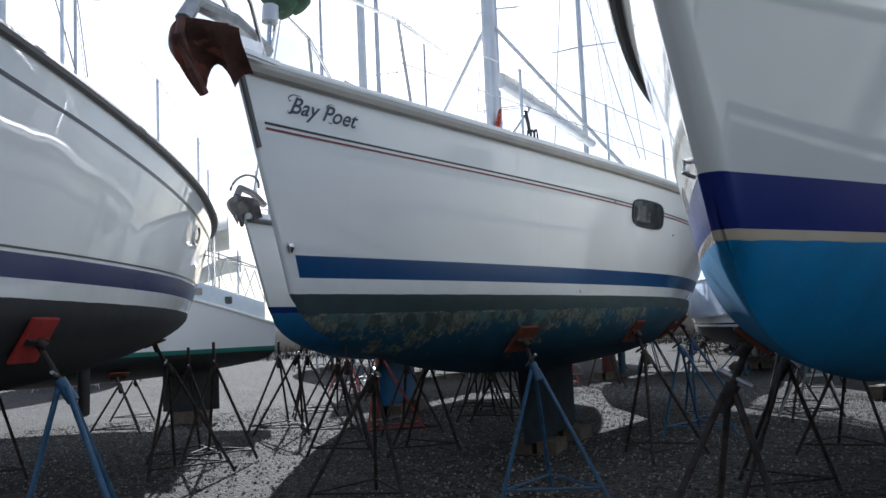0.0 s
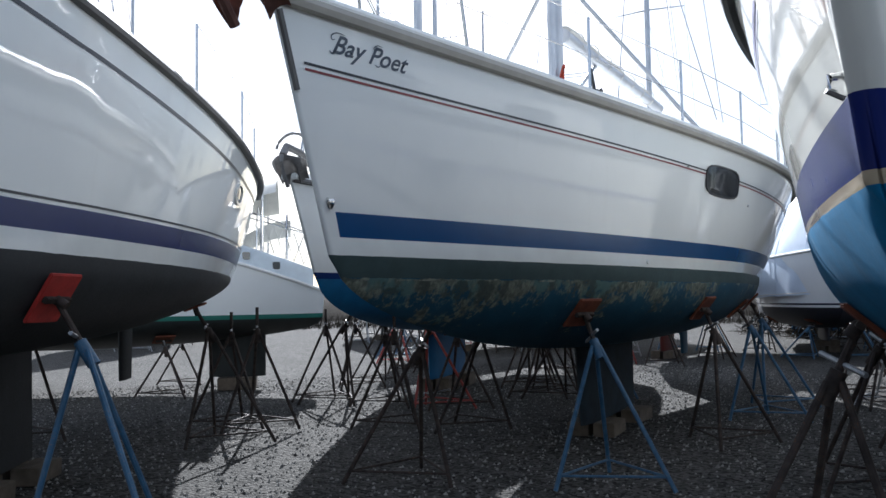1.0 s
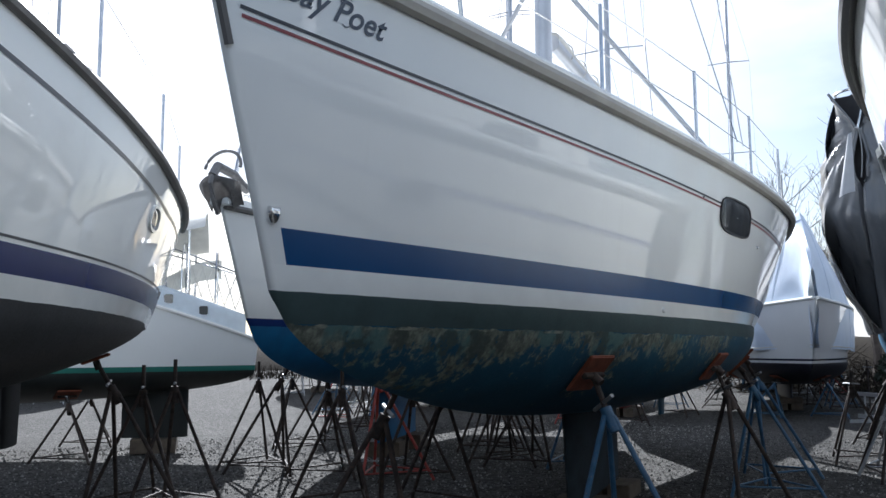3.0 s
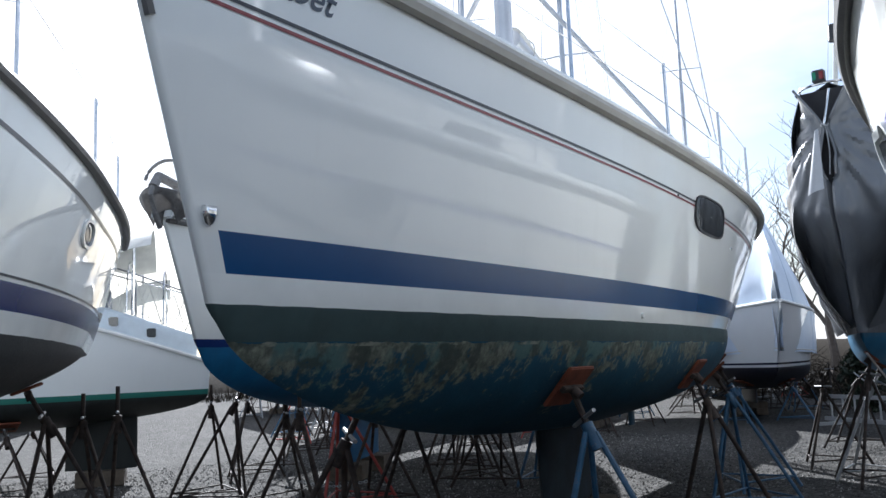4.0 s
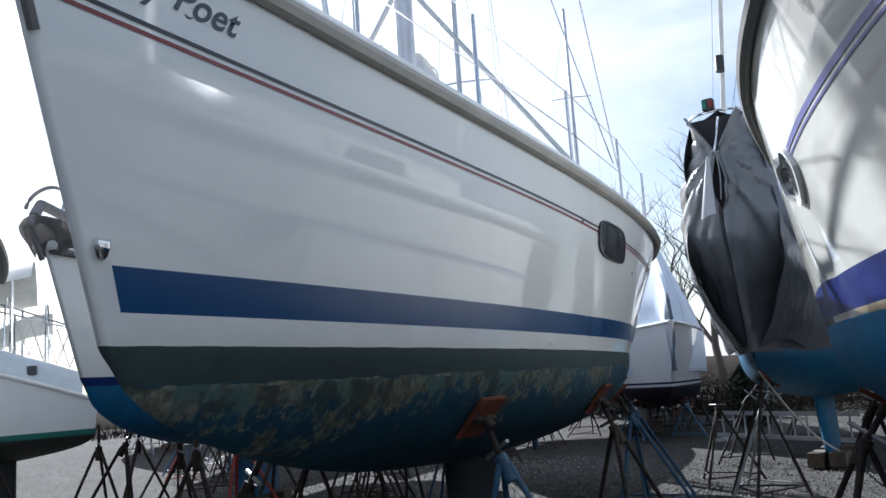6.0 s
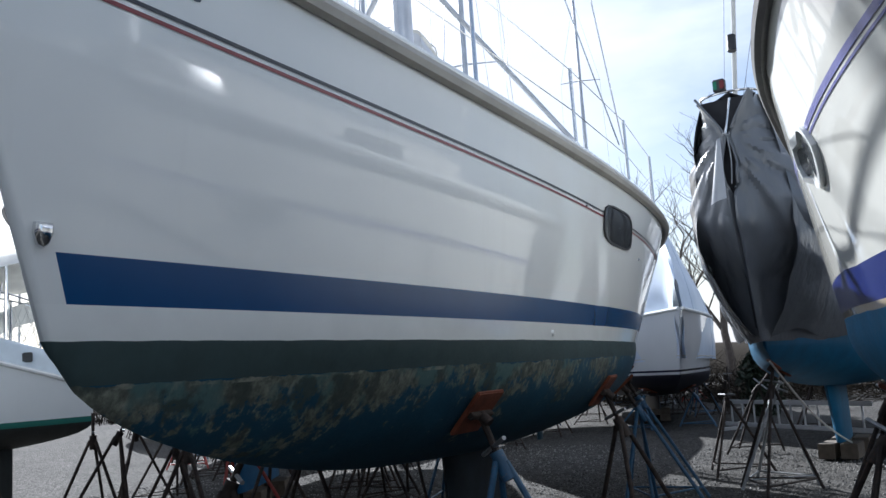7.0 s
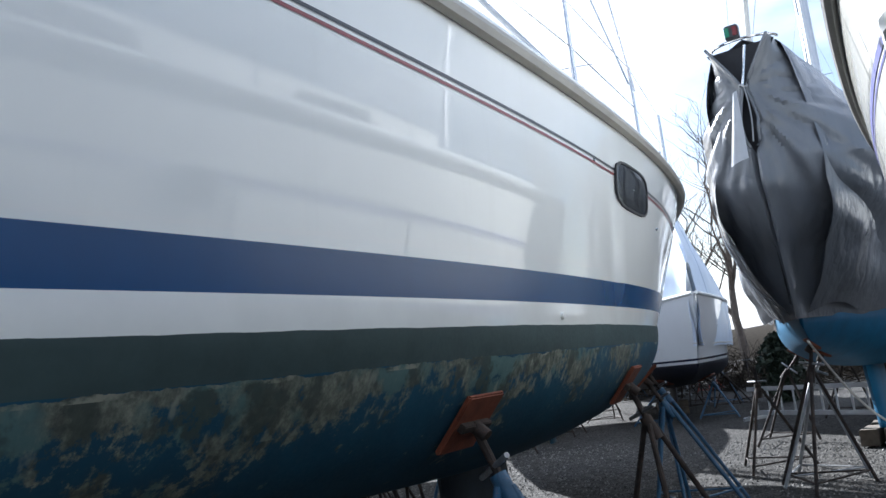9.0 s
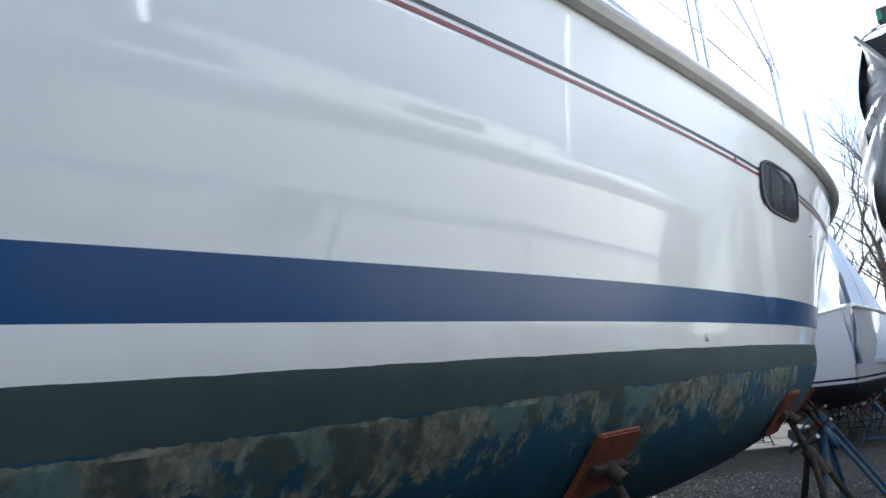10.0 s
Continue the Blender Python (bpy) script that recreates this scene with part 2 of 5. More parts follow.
def rod(pts, r, n=6, squash=1.0):
    bm = bmesh.new()
    path_tube(bm, pts, r, n, squash)
    return bm


def slab(bm, size, m=None, bevel=0.0):
    """A box of that size, bevelled, at the pose m."""
    r = bmesh.ops.create_cube(bm, size=1.0, matrix=(m or Matrix()) @ Matrix.Diagonal((*size, 1)))
    if bevel:
        es = {e for v in r["verts"] for e in v.link_edges}
        bmesh.ops.bevel(bm, geom=list(es), offset=bevel, segments=2, affect="EDGES", clamp_overlap=True)


def box(size, m=None, bevel=0.0):
    bm = bmesh.new()
    slab(bm, size, m, bevel)
    return bm


def loft(rings, closed=True, caps=True):
    """A skin over rings of equal length."""
    bm = bmesh.new()
    vs = [[bm.verts.new(p) for p in ring] for ring in rings]
    n = len(vs[0])
    for A, B in zip(vs, vs[1:]):
        for i in range(n if closed else n - 1):
            j = (i + 1) % n
            bm.faces.new((A[i], A[j], B[j], B[i]))
    if caps and closed:
        bm.faces.new(vs[0][::-1])
        bm.faces.new(vs[-1])
    return bm


# ---- ground ----
bm = bmesh.new()
NX = 70
def ground_z(x, y):
    d = math.hypot(x + 6, y - 6)
    return 0.0 if d < 3 else 0.02 * noise.noise((x * 0.35, y * 0.35, 0.0)) + 0.02 * noise.noise((x * 0.11, y * 0.11, 3.0))
axis = [math.copysign(abs(u) ** 3 * 900 + abs(u) * 30, u) for u in np.linspace(-1, 1, NX * 2 + 1)]
grid = [[bm.verts.new((x - 6, y + 6, ground_z(x - 6, y + 6) - 0.01)) for y in axis] for x in axis]
for i in range(len(axis) - 1):
    for j in range(len(axis) - 1):
        bm.faces.new((grid[i][j], grid[i + 1][j], grid[i + 1][j + 1], grid[i][j + 1]))
tagged(finish("ground", bm, M_GRAVEL), "pale grey crushed gravel yard, trodden and dusty", "ground", kind="structure")


# ---- hulls ----
class Hull:
    """A yacht's hull in its own frame: stem at the waterline at the origin, stern along +y, z from the ground."""

    def __init__(self, L, beam, wl, fore, mid, aft, body=0.52, fine=1.7, wide=0.68, wet=0.87, rake=0.25, stern=0.22, stem=0.02, skeg=0.02, vee=0.7, tuck=0.62, cut=0.55, foot=0.55, lift=2.0, low=0.7, run=1.0):
        self.L, self.beam, self.wl, self.fore, self.mid, self.aft, self.body = L, beam, wl, fore, mid, aft, body
        self.fine, self.wide, self.wet, self.rake, self.stern, self.stem, self.skeg, self.vee, self.tuck = fine, wide, wet, rake, stern, stem, skeg, vee, tuck
        self.cut, self.foot, self.lift, self.low, self.run = cut, foot, lift, low, run

    def sheer(self, s):
        if s < self.low:
            return self.wl + self.mid + (self.fore - self.mid) * (1 - s / self.low) ** self.lift
        return self.wl + self.mid + (self.aft - self.mid) * ((s - self.low) / (1 - self.low)) ** 2

    def deck_half(self, s):
        if s < self.wide:
            f = 1 - (1 - s / self.wide) ** self.fine
        else:
            f = 1 - self.stern * ((s - self.wide) / (1 - self.wide)) ** 2
        return self.stem + (self.beam - self.stem) * f

    def wet_half(self, s):
        if s < self.tuck:
            f = 1 - (1 - s / self.tuck) ** (self.fine - 0.1)
        else:
            f = 1 - (self.stern + 0.16) * ((s - self.tuck) / (1 - self.tuck)) ** 2
        return self.stem + (self.beam * self.wet - self.stem) * f

    def keel_z(self, s):
        if s < 0.45:
            f = math.sin(math.pi / 2 * s / 0.45) ** self.foot
        else:
            f = math.cos(math.pi / 2 * (s - 0.45) / 0.55 * 0.97) ** self.run
        return self.wl - 0.06 - (self.body - 0.06) * f + self.skeg * max(0, s - 0.8) / 0.2

    def at(self, s, v, side=1):
        """v: 0 at the centreline below, 0.5 at the waterline, 1 at the sheer."""
        bw, bd, zk, zs, wl = self.wet_half(s), self.deck_half(s), self.keel_z(s), self.sheer(s), self.wl
        if v <= 0.5:
            a = v * math.pi
            ex, ez = bw * math.sin(a) ** 0.92, wl - (wl - zk) * math.cos(a) ** 0.9 if v < 0.5 else wl
            k = self.vee * max(0.0, 1 - s / 0.35)
            q = v * 2
            x, z = ex * (1 - k) + bw * q * k, ez * (1 - k) + (zk + (wl - zk) * q) * k
        else:
            q = v * 2 - 1
            x = bw + (bd - bw) * q ** (1.15 if s < 0.4 else 0.85)
            z = wl + (zs - wl) * q
        off = -(z - wl) * self.rake if z > wl else (wl - z) * self.cut
        y = s * self.L + off * (1 - s) ** 8 + (0.28 * (zs - z) * max(0.0, (s - 0.9) / 0.1) ** 2)
        return Vector((side * x, y, z))

    def height(self, s, z):
        """The v at which the station s reaches the height z."""
        lo, hi = 0.0, 1.0
        for _ in range(30):
            mid = (lo + hi) / 2
            if self.at(s, mid).z < z:
                lo = mid
            else:
                hi = mid
        return lo

    def side(self, y, z, side=1, out=0.0):
        """The place on the skin at y aft and z up, and the outward normal."""
        s = min(1, max(0, y / self.L))
        for _ in range(6):
            v = self.height(s, z)
            s += (y - self.at(s, v).y) / self.L
            s = min(1, max(0, s))
        p = self.at(s, v, side)
        du = self.at(min(1, s + 0.01), v, side) - self.at(max(0, s - 0.01), v, side)
        dv = self.at(s, min(1, v + 0.02), side) - self.at(s, max(0, v - 0.02), side)
        n = du.cross(dv).normalized()
        if n.x * side < 0:
            n = -n
        return p + n * out, n

    def skin(self, ns=64, nv=26):
        bm = bmesh.new()
        ss = [(i / ns) ** 1.25 for i in range(ns + 1)]
        vv = [(j / nv) for j in range(nv + 1)]
        rows = []
        # the stem's rounded nose
        nose = [self.at(0, v, 1) for v in vv]
        for a in (6, 32, 60):
            c, d = math.sin(radians(a)), math.cos(radians(a))
            row = [bm.verts.new((-p.x * c, p.y - p.x * d, p.z)) for p in nose[::-1]]
            rows.append(row + [bm.verts.new((p.x * c, p.y - p.x * d, p.z)) for p in nose[1:]])
        for s in ss:
            port = [self.at(s, v, 1) for v in vv]
            row = [bm.verts.new((-p.x, p.y, p.z)) for p in port[::-1]]
            row += [bm.verts.new(p) for p in port[1:]]
            rows.append(row)
        for A, B in zip(rows, rows[1:]):
            for i in range(len(A) - 1):
                bm.faces.new((A[i], A[i + 1], B[i + 1], B[i]))
        bm.faces.new(rows[-1])
        bm.faces.new(rows[0][::-1])
        return bm

    def deck(self, ns=40):
        rings = []
        for i in range(ns + 1):
            s = i / ns
            p = self.at(s, 1.0)
            w = max(0.004, p.x - 0.015)
            rings.append([Vector((w * k, p.y, p.z - 0.01 + 0.07 * self.deck_half(s) / self.beam * (1 - k * k))) for k in (-1, -0.6, -0.25, 0, 0.25, 0.6, 1)])
        return loft(rings, closed=False)

    def rail(self, side, r=0.04, drop=0.0, out=0.012, s0=0.0, s1=1.0, n=70, squash=1.0):
        pts = []
        for i in range(n + 1):
            s = s0 + (s1 - s0) * (i / n) ** 1.15
            p = self.at(s, 1.0, side)
            pts.append(p + Vector((side * out, 0, -drop)))
        return rod(pts, r, 8, squash)

    def tape(self, side, edge, wide, y0, y1, n=90, out=0.003):
        """A strip of vinyl laid on the skin; edge(y): its upper height."""
        rings = []
        for i in range(n + 1):
            y = y0 + (y1 - y0) * i / n
            a, na = self.side(y, edge(y), side, out)
            b, nb = self.side(y, edge(y) - wide, side, out)
            rings.append([a, b])
        return loft(rings, closed=False)


def keel_fin(hull, y0, length, deep, bottom, thick=0.16, bulb=0.0, sweep=0.25, taper=0.78):
    """A foil section fin from inside the hull down to the blocks."""
    top = hull.keel_z((y0 + length / 2) / hull.L) + 0.12
    rings = []
    n = 18
    for k in range(9):
        f = k / 8
        z = top + (bottom - top) * f
        c = length * (1 - (1 - taper) * f)
        off = sweep * f * length
        th = thick * (1 - 0.25 * f) * (1 + bulb * max(0, f - 0.75) * 4)
        ring = []
        for i in range(n):
            a = 2 * math.pi * i / n
            u = 0.5 - 0.5 * math.cos(a)
            half = 0.5 * th * 2.6 * (0.2969 * math.sqrt(u) - 0.126 * u - 0.3516 * u * u + 0.2843 * u ** 3 - 0.1036 * u ** 4) / 0.26
            ring.append(Vector(((half if a < math.pi else -half), y0 + off + u * c, z)))
        rings.append(ring)
    return loft(rings)


def stay(parent, a, b, r=0.005, name="stay", mat=None):
    part(name, bar(a, b, r, n=5), mat or M_STEEL, parent)


def mast_parts(boat, y, z0, top, r=0.075, spreaders=(0.45, 0.72), half=0.8, rails=1.2, fore=None, aft=None, mat=None):
    """Mast, spreaders, shrouds and stays."""
    mat = mat or M_ALU
    rings = []
    for f in (0, 1):
        z = z0 + (top - z0) * f
        rings.append([Vector((r * 0.72 * math.cos(a), y + r * math.sin(a) * 1.25, z)) for a in np.linspace(0, 2 * math.pi, 16, endpoint=False)])
    part("mast", loft(rings), mat, boat, "silver anodised aluminium mast")
    h = top - z0
    for side in (1, -1):
        last = Vector((side * rails, y + 0.25, z0 - 0.05))
        for f in spreaders:
            tip = Vector((side * half * (1.1 - 0.3 * f), y + 0.28, z0 + h * f + 0.06))
            part("spreader", bar((side * r * 0.5, y, z0 + h * f), tip, 0.022, 0.014, 8), mat, boat)
            stay(boat, last, tip, 0.005, "shroud")
            last = tip
        stay(boat, last, (0, y, z0 + h * 0.97), 0.005, "shroud")
        stay(boat, (side * rails * 0.98, y + 0.1, z0 - 0.05), (0, y, z0 + h * spreaders[0] * 0.98), 0.005, "shroud")
    if fore:
        stay(boat, fore, (0, y, z0 + h * 0.97), 0.012, "forestay")
    if aft:
        stay(boat, aft, (0, y, z0 + h * 0.99), 0.005, "backstay")


def foot_pad(n, size, thick):
    """A plywood square that lies against the skin; n is the skin's outward normal."""
    q = (-n).to_track_quat("Z", "Y").to_matrix().to_4x4()
    return box((size, size, thick), q @ Matrix.Translation((0, 0, -thick / 2)), 0.006)


def jack_stand(world_pad, normal, foot, iron=None, pad=None, pad_size=0.3, legs=3, turn=0.0, spread=0.48, label=""):
    """A boat stand: legs of pipe, low ties between the feet, a screw with its handle and a pad against the hull."""
    iron = iron or M_IRON
    pad = pad or M_PAD
    top = Vector(world_pad)
    base = Vector((foot[0], foot[1], 0))
    ob = thing("boat_stand", Matrix.Translation(base), label or "rust-brown iron boat stand on gravel, pad screwed against a hull", "boat stand", "boat stands")
    rel = top - base
    joint = Vector((rel.x * 0.5, rel.y * 0.5, max(0.35, rel.z * 0.80)))
    feet = []
    for i in range(legs):
        a = turn + 2 * math.pi * i / legs
        f = Vector((spread * math.cos(a), spread * math.sin(a), 0.012))
        feet.append(f)
        part("leg", bar(f, joint + Vector((0.03 * math.cos(a), 0.03 * math.sin(a), 0)), 0.017, n=8), iron, ob)
    for i in range(legs):
        a, b = feet[i], feet[(i + 1) % legs]
        la, lb = a.lerp(joint, 0.10), b.lerp(joint, 0.10)
        part("tie_bar", bar(la, lb, 0.010, n=6), iron, ob)
    d = (rel - joint).normalized()
    part("collar", bar(joint - d * 0.10, joint + d * 0.05, 0.036, n=10), iron, ob)
    part("screw", bar(joint - d * 0.02, rel - Vector(normal) * -0.03, 0.018, n=8), M_IRON if iron is not M_GALV else iron, ob)
    side = d.cross(Vector((0.3, 0.9, 0.1))).normalized()
    mid = joint + d * 0.08
    part("handle", bar(mid - side * 0.14, mid + side * 0.14, 0.012, n=6), M_GALV, ob)
    if pad_size:
        bm = foot_pad(Vector(normal), pad_size, 0.022)
        bmesh.ops.translate(bm, verts=bm.verts[:], vec=rel)
        board = part("pad", bm, pad, ob, "plywood pad against the hull")
        q = (-Vector(normal)).to_track_quat("Z", "Y").to_matrix().to_4x4()
        turn_in = Matrix.Translation(rel) @ q
        part("bracket", box((pad_size * 0.8, 0.035, 0.03), turn_in @ Matrix.Translation((0, 0, -0.034)), 0.004), M_IRON, board, "rusty angle iron across the pad")
        part("swivel", bar(turn_in @ Vector((0, 0, -0.10)), turn_in @ Vector((0, 0, -0.03)), 0.028, n=10), M_IRON, board)
    return ob


def stand_under(boat, hull, y, z, side, reach=0.25, **kw):
    """A stand whose pad lies on the skin of the hull at y aft and z up."""
    p, n = hull.side(y, z, side, 0.004)
    m = boat.matrix_basis
    wp, wn_ = m @ p, (m.to_3x3() @ n).normalized()
    flat = Vector((wn_.x, wn_.y, 0)).normalized()
    foot = wp + flat * reach
    return jack_stand(wp, wn_, (foot.x, foot.y), **kw)


def blocks(x, y, yaw, tall, size=0.45, label="weathered grey timber blocks stacked under a keel"):
    ob = thing("keel_block", pose(x, y, 0, 0, 0, yaw), label, "timber block", "keel blocks")
    n = max(1, round(tall / 0.14))
    for k in range(n):
        t = tall / n
        for j in (-1, 1):
            m = pose(0 if k % 2 else j * size * 0.27, j * size * 0.27 if k % 2 else 0, t * (k + 0.5), 0, 0, random.uniform(-3, 3))
            part("timber", box((size, size * 0.42, t - 0.004) if k % 2 else (size * 0.42, size, t - 0.004), m, 0.008), M_WOOD, ob)
    return ob


# ---- main yacht ----
POET = Hull(10.3, 1.735, 1.62, 1.30, 1.18, 1.16, body=0.715, rake=0.38, wide=0.69, fine=1.565, stern=0.235, wet=0.785, tuck=0.546, foot=0.49, cut=0.49, vee=0.57, run=0.3)
poet = thing("sailboat", pose(-4.07, 3.255, 0, 0, 0, 33.6), "white sloop on stands with blue boot stripe and worn blue antifouling", "sailboat", "laid-up sailboats")
M_POET = hull_paint("poet_hull", WHITE, [(1.85, 0.0, (0.007, 0.060, 0.175), False, 0.587), (1.716, -0.001, WHITE, False, None), (1.62, -0.002, (0.055, 0.086, 0.088), True, None), (1.50, 0.0, (0.017, 0.080, 0.135), True, None)], slant=0.33, scum=(1.50, 0.0, 0.30, (0.31, 0.33, 0.26), 2.5, 6.0))
part("hull", POET.skin(90, 40), M_POET, poet, "glossy white topsides, blue boot stripe, flaking blue bottom")
part("deck", POET.deck(), M_GEL, poet)
for sd in (1, -1):
    part("rub_rail", POET.rail(sd, 0.036, 0.03, 0.012, squash=1.2), M_RAIL, poet, "grey-beige rub rail")
    part("toe_rail", POET.rail(sd, 0.03, -0.025, -0.012), M_GEL, poet)
    part("pinstripe", POET.tape(sd, lambda y: 2.597 - 0.0195 * y, 0.014, -0.30, 9.6), M_BLACK_STRIPE, poet)
    part("pinstripe", POET.tape(sd, lambda y: 2.567 - 0.0195 * y, 0.014, -0.29, 9.6), M_RED_STRIPE, poet)
# keel antifouling, its colour darkened for the shade under the hull
M_KEEL = plain("shade_darkened_antifouling", (0.016, 0.026, 0.036), 0.7, vary=0.4, scale=5.0, grain=0.3, grime=(0.03, 0.05, 0.05), shine=0.2)
part("keel", keel_fin(POET, 4.1, 2.1, 0, 0.14, sweep=0.05, taper=0.95), M_KEEL, poet, "antifouled fin keel, colour darkened for the shade under the hull")
mast_parts(poet, 3.72, 2.95, 15.5, 0.09, fore=(0, -0.2, 2.95), aft=(0, 10.2, 2.8), rails=1.45)

# ---- yacht beside the camera on the sunny side ----
RIGHT = Hull(8.8, 1.38, 1.60, 1.25, 1.12, 1.1, body=0.62, cut=0.4, foot=0.38, fine=2.1, wide=0.48, tuck=0.6, rake=0.55, stem=0.045)
right_boat = thing("sailboat", pose(-0.85, 3.2, 0, 0, 0, 21.0), "white sloop with dark blue boot top and bright blue bottom", "sailboat", "laid-up sailboats")
M_RIGHT = hull_paint("right_hull", (0.66, 0.655, 0.60), [(1.77, 0.004, (0.012, 0.022, 0.14), False, None), (1.62, 0.004, (0.50, 0.42, 0.30), False, None), (1.59, 0.004, (0.012, 0.19, 0.40), True, None)])
part("hull", RIGHT.skin(70, 32), M_RIGHT, right_boat)
part("deck", RIGHT.deck(), M_GEL, right_boat)
for sd in (1, -1):
    part("rub_rail", RIGHT.rail(sd, 0.036, 0.02), M_RAIL_DARK, right_boat)
part("keel", keel_fin(RIGHT, 3.6, 1.5, 0, 0.14), M_RIGHT, right_boat)

# ---- yacht on the other side ----
LEFT = Hull(10.3, 1.64, 1.65, 1.82, 1.09, 1.09, body=0.62, lift=1.2, low=0.76)
left_boat = thing("sailboat", pose(-1.61, -0.81, 0, 0, 0, 64.5), "white sloop with blue boot stripe and black antifouling", "sailboat", "laid-up sailboats")
M_LEFT = hull_paint("left_hull", WHITE, [(1.88, 0.006, (0.02, 0.03, 0.12), False, 0.62), (1.75, 0.003, WHITE, False, None), (1.65, 0.0, (0.03, 0.032, 0.034), True, None)])
part("hull", LEFT.skin(70, 32), M_LEFT, left_boat)
part("deck", LEFT.deck(), M_GEL, left_boat)
for sd in (1, -1):
    part("rub_rail", LEFT.rail(sd, 0.036, 0.03), M_RAIL_DARK, left_boat)
part("keel", keel_fin(LEFT, 5.1, 1.5, 0, 0.14), M_LEFT, left_boat)

# ---- yacht behind ----
BEHIND = Hull(9.5, 1.5, 1.69, 0.98, 0.9, 0.9, body=0.76, rake=0.55, foot=0.42, cut=0.4)
behind = thing("sailboat", pose(-8.62, 4.9, 0, 0, 0, 42), "white sloop with blue bottom paint", "sailboat", "laid-up sailboats")
M_BEHIND = hull_paint("behind_hull", WHITE, [(1.70, 0.0, (0.012, 0.03, 0.13), False, None), (1.63, 0.0, (0.012, 0.12, 0.28), True, None)])
part("hull", BEHIND.skin(50, 24), M_BEHIND, behind)
part("deck", BEHIND.deck(), M_GEL, behind)
part("keel", keel_fin(BEHIND, 3.6, 1.9, 0, 0.2, sweep=0.05, taper=0.95), M_BEHIND, behind)

# ---- covered yacht ----
COVERED = Hull(9.5, 1.62, 1.52, 1.2, 1.05, 1.05, body=0.6)
covered = thing("sailboat", pose(-6.05, 10.98, 0, 0, 0, 13), "blue-bottomed sloop under a grey tarpaulin", "sailboat", "laid-up sailboats")
M_COVERED = hull_paint("covered_hull", WHITE, [(1.62, 0.0, (0.012, 0.12, 0.24), True, None)])
part("hull", COVERED.skin(50, 24), M_COVERED, covered)
part("keel", keel_fin(COVERED, 2.8, 1.4, 0, 0.2), M_COVERED, covered)


# ---- fittings of the main yacht ----
def lettering(text, hull, side, y0, z0, size, parent, mat, slope=0.0, shear=0.35, label=""):
    """Letters laid on the skin of a hull, from y0 aft, on the line z0 + slope * y."""
    cu = bpy.data.curves.new("letters", "FONT")
    cu.body, cu.size, cu.shear, cu.space_character, cu.offset = text, size, shear, 1.02, 0.0022
    tmp = bpy.data.objects.new("letters", cu)
    scene.collection.objects.link(tmp)
    me = bpy.data.meshes.new_from_object(tmp.evaluated_get(bpy.context.evaluated_depsgraph_get()))
    bm = bmesh.new()
    bm.from_mesh(me)
    bmesh.ops.triangulate(bm, faces=bm.faces[:])
    bmesh.ops.subdivide_edges(bm, edges=[e for e in bm.edges if e.calc_length() > 0.06], cuts=2)
    for v in bm.verts:
        p, n = hull.side(y0 + v.co.x, z0 + v.co.y + slope * v.co.x, side, 0.003)
        v.co = p
    bpy.data.objects.remove(tmp)
    bpy.data.meshes.remove(me)
    bpy.data.curves.remove(cu)
    return part("lettering", bm, mat, parent, label, smooth=False)


def skin_plate(hull, side, y, z, half_y, half_z, out0, out1, corner=0.35, n=24, lean=0.0, power=4.0):
    """A rounded plate that follows the skin: rings from the edge inwards."""
    rings = []
    for k, (scale, out) in enumerate(((1.0, out0), (0.98, out1), (0.90, out1 + 0.003), (0.5, out1 + 0.004), (0.02, out1 + 0.004))):
        ring = []
        for i in range(n):
            a = 2 * math.pi * i / n
            c, s = math.cos(a), math.sin(a)
            r = (abs(c) ** power + abs(s) ** power) ** (-1 / power)
            yy, zz = half_y * r * c * scale, half_z * r * s * scale
            p, nn = hull.side(y + yy + lean * zz, z + zz, side, out)
            ring.append(p)
        rings.append(ring)
    return loft(rings, caps=False)


def skin_ring(hull, side, y, z, half_y, half_z, wide, out=0.02, n=28, lean=0.0, power=4.0):
    """A moulded frame round a port, standing proud of the skin."""
    rings = []
    for scale, o in ((0.0, 0.0), (0.0, out), (1.0, out), (1.0, 0.0)):
        ring = []
        for i in range(n):
            a = 2 * math.pi * i / n
            c, s = math.cos(a), math.sin(a)
            r = (abs(c) ** power + abs(s) ** power) ** (-1 / power)
            yy, zz = (half_y + wide * scale) * r * c, (half_z + wide * scale) * r * s
            ring.append(hull.side(y + yy + lean * zz, z + zz, side, o)[0])
        rings.append(ring)
    return loft(rings, caps=False)


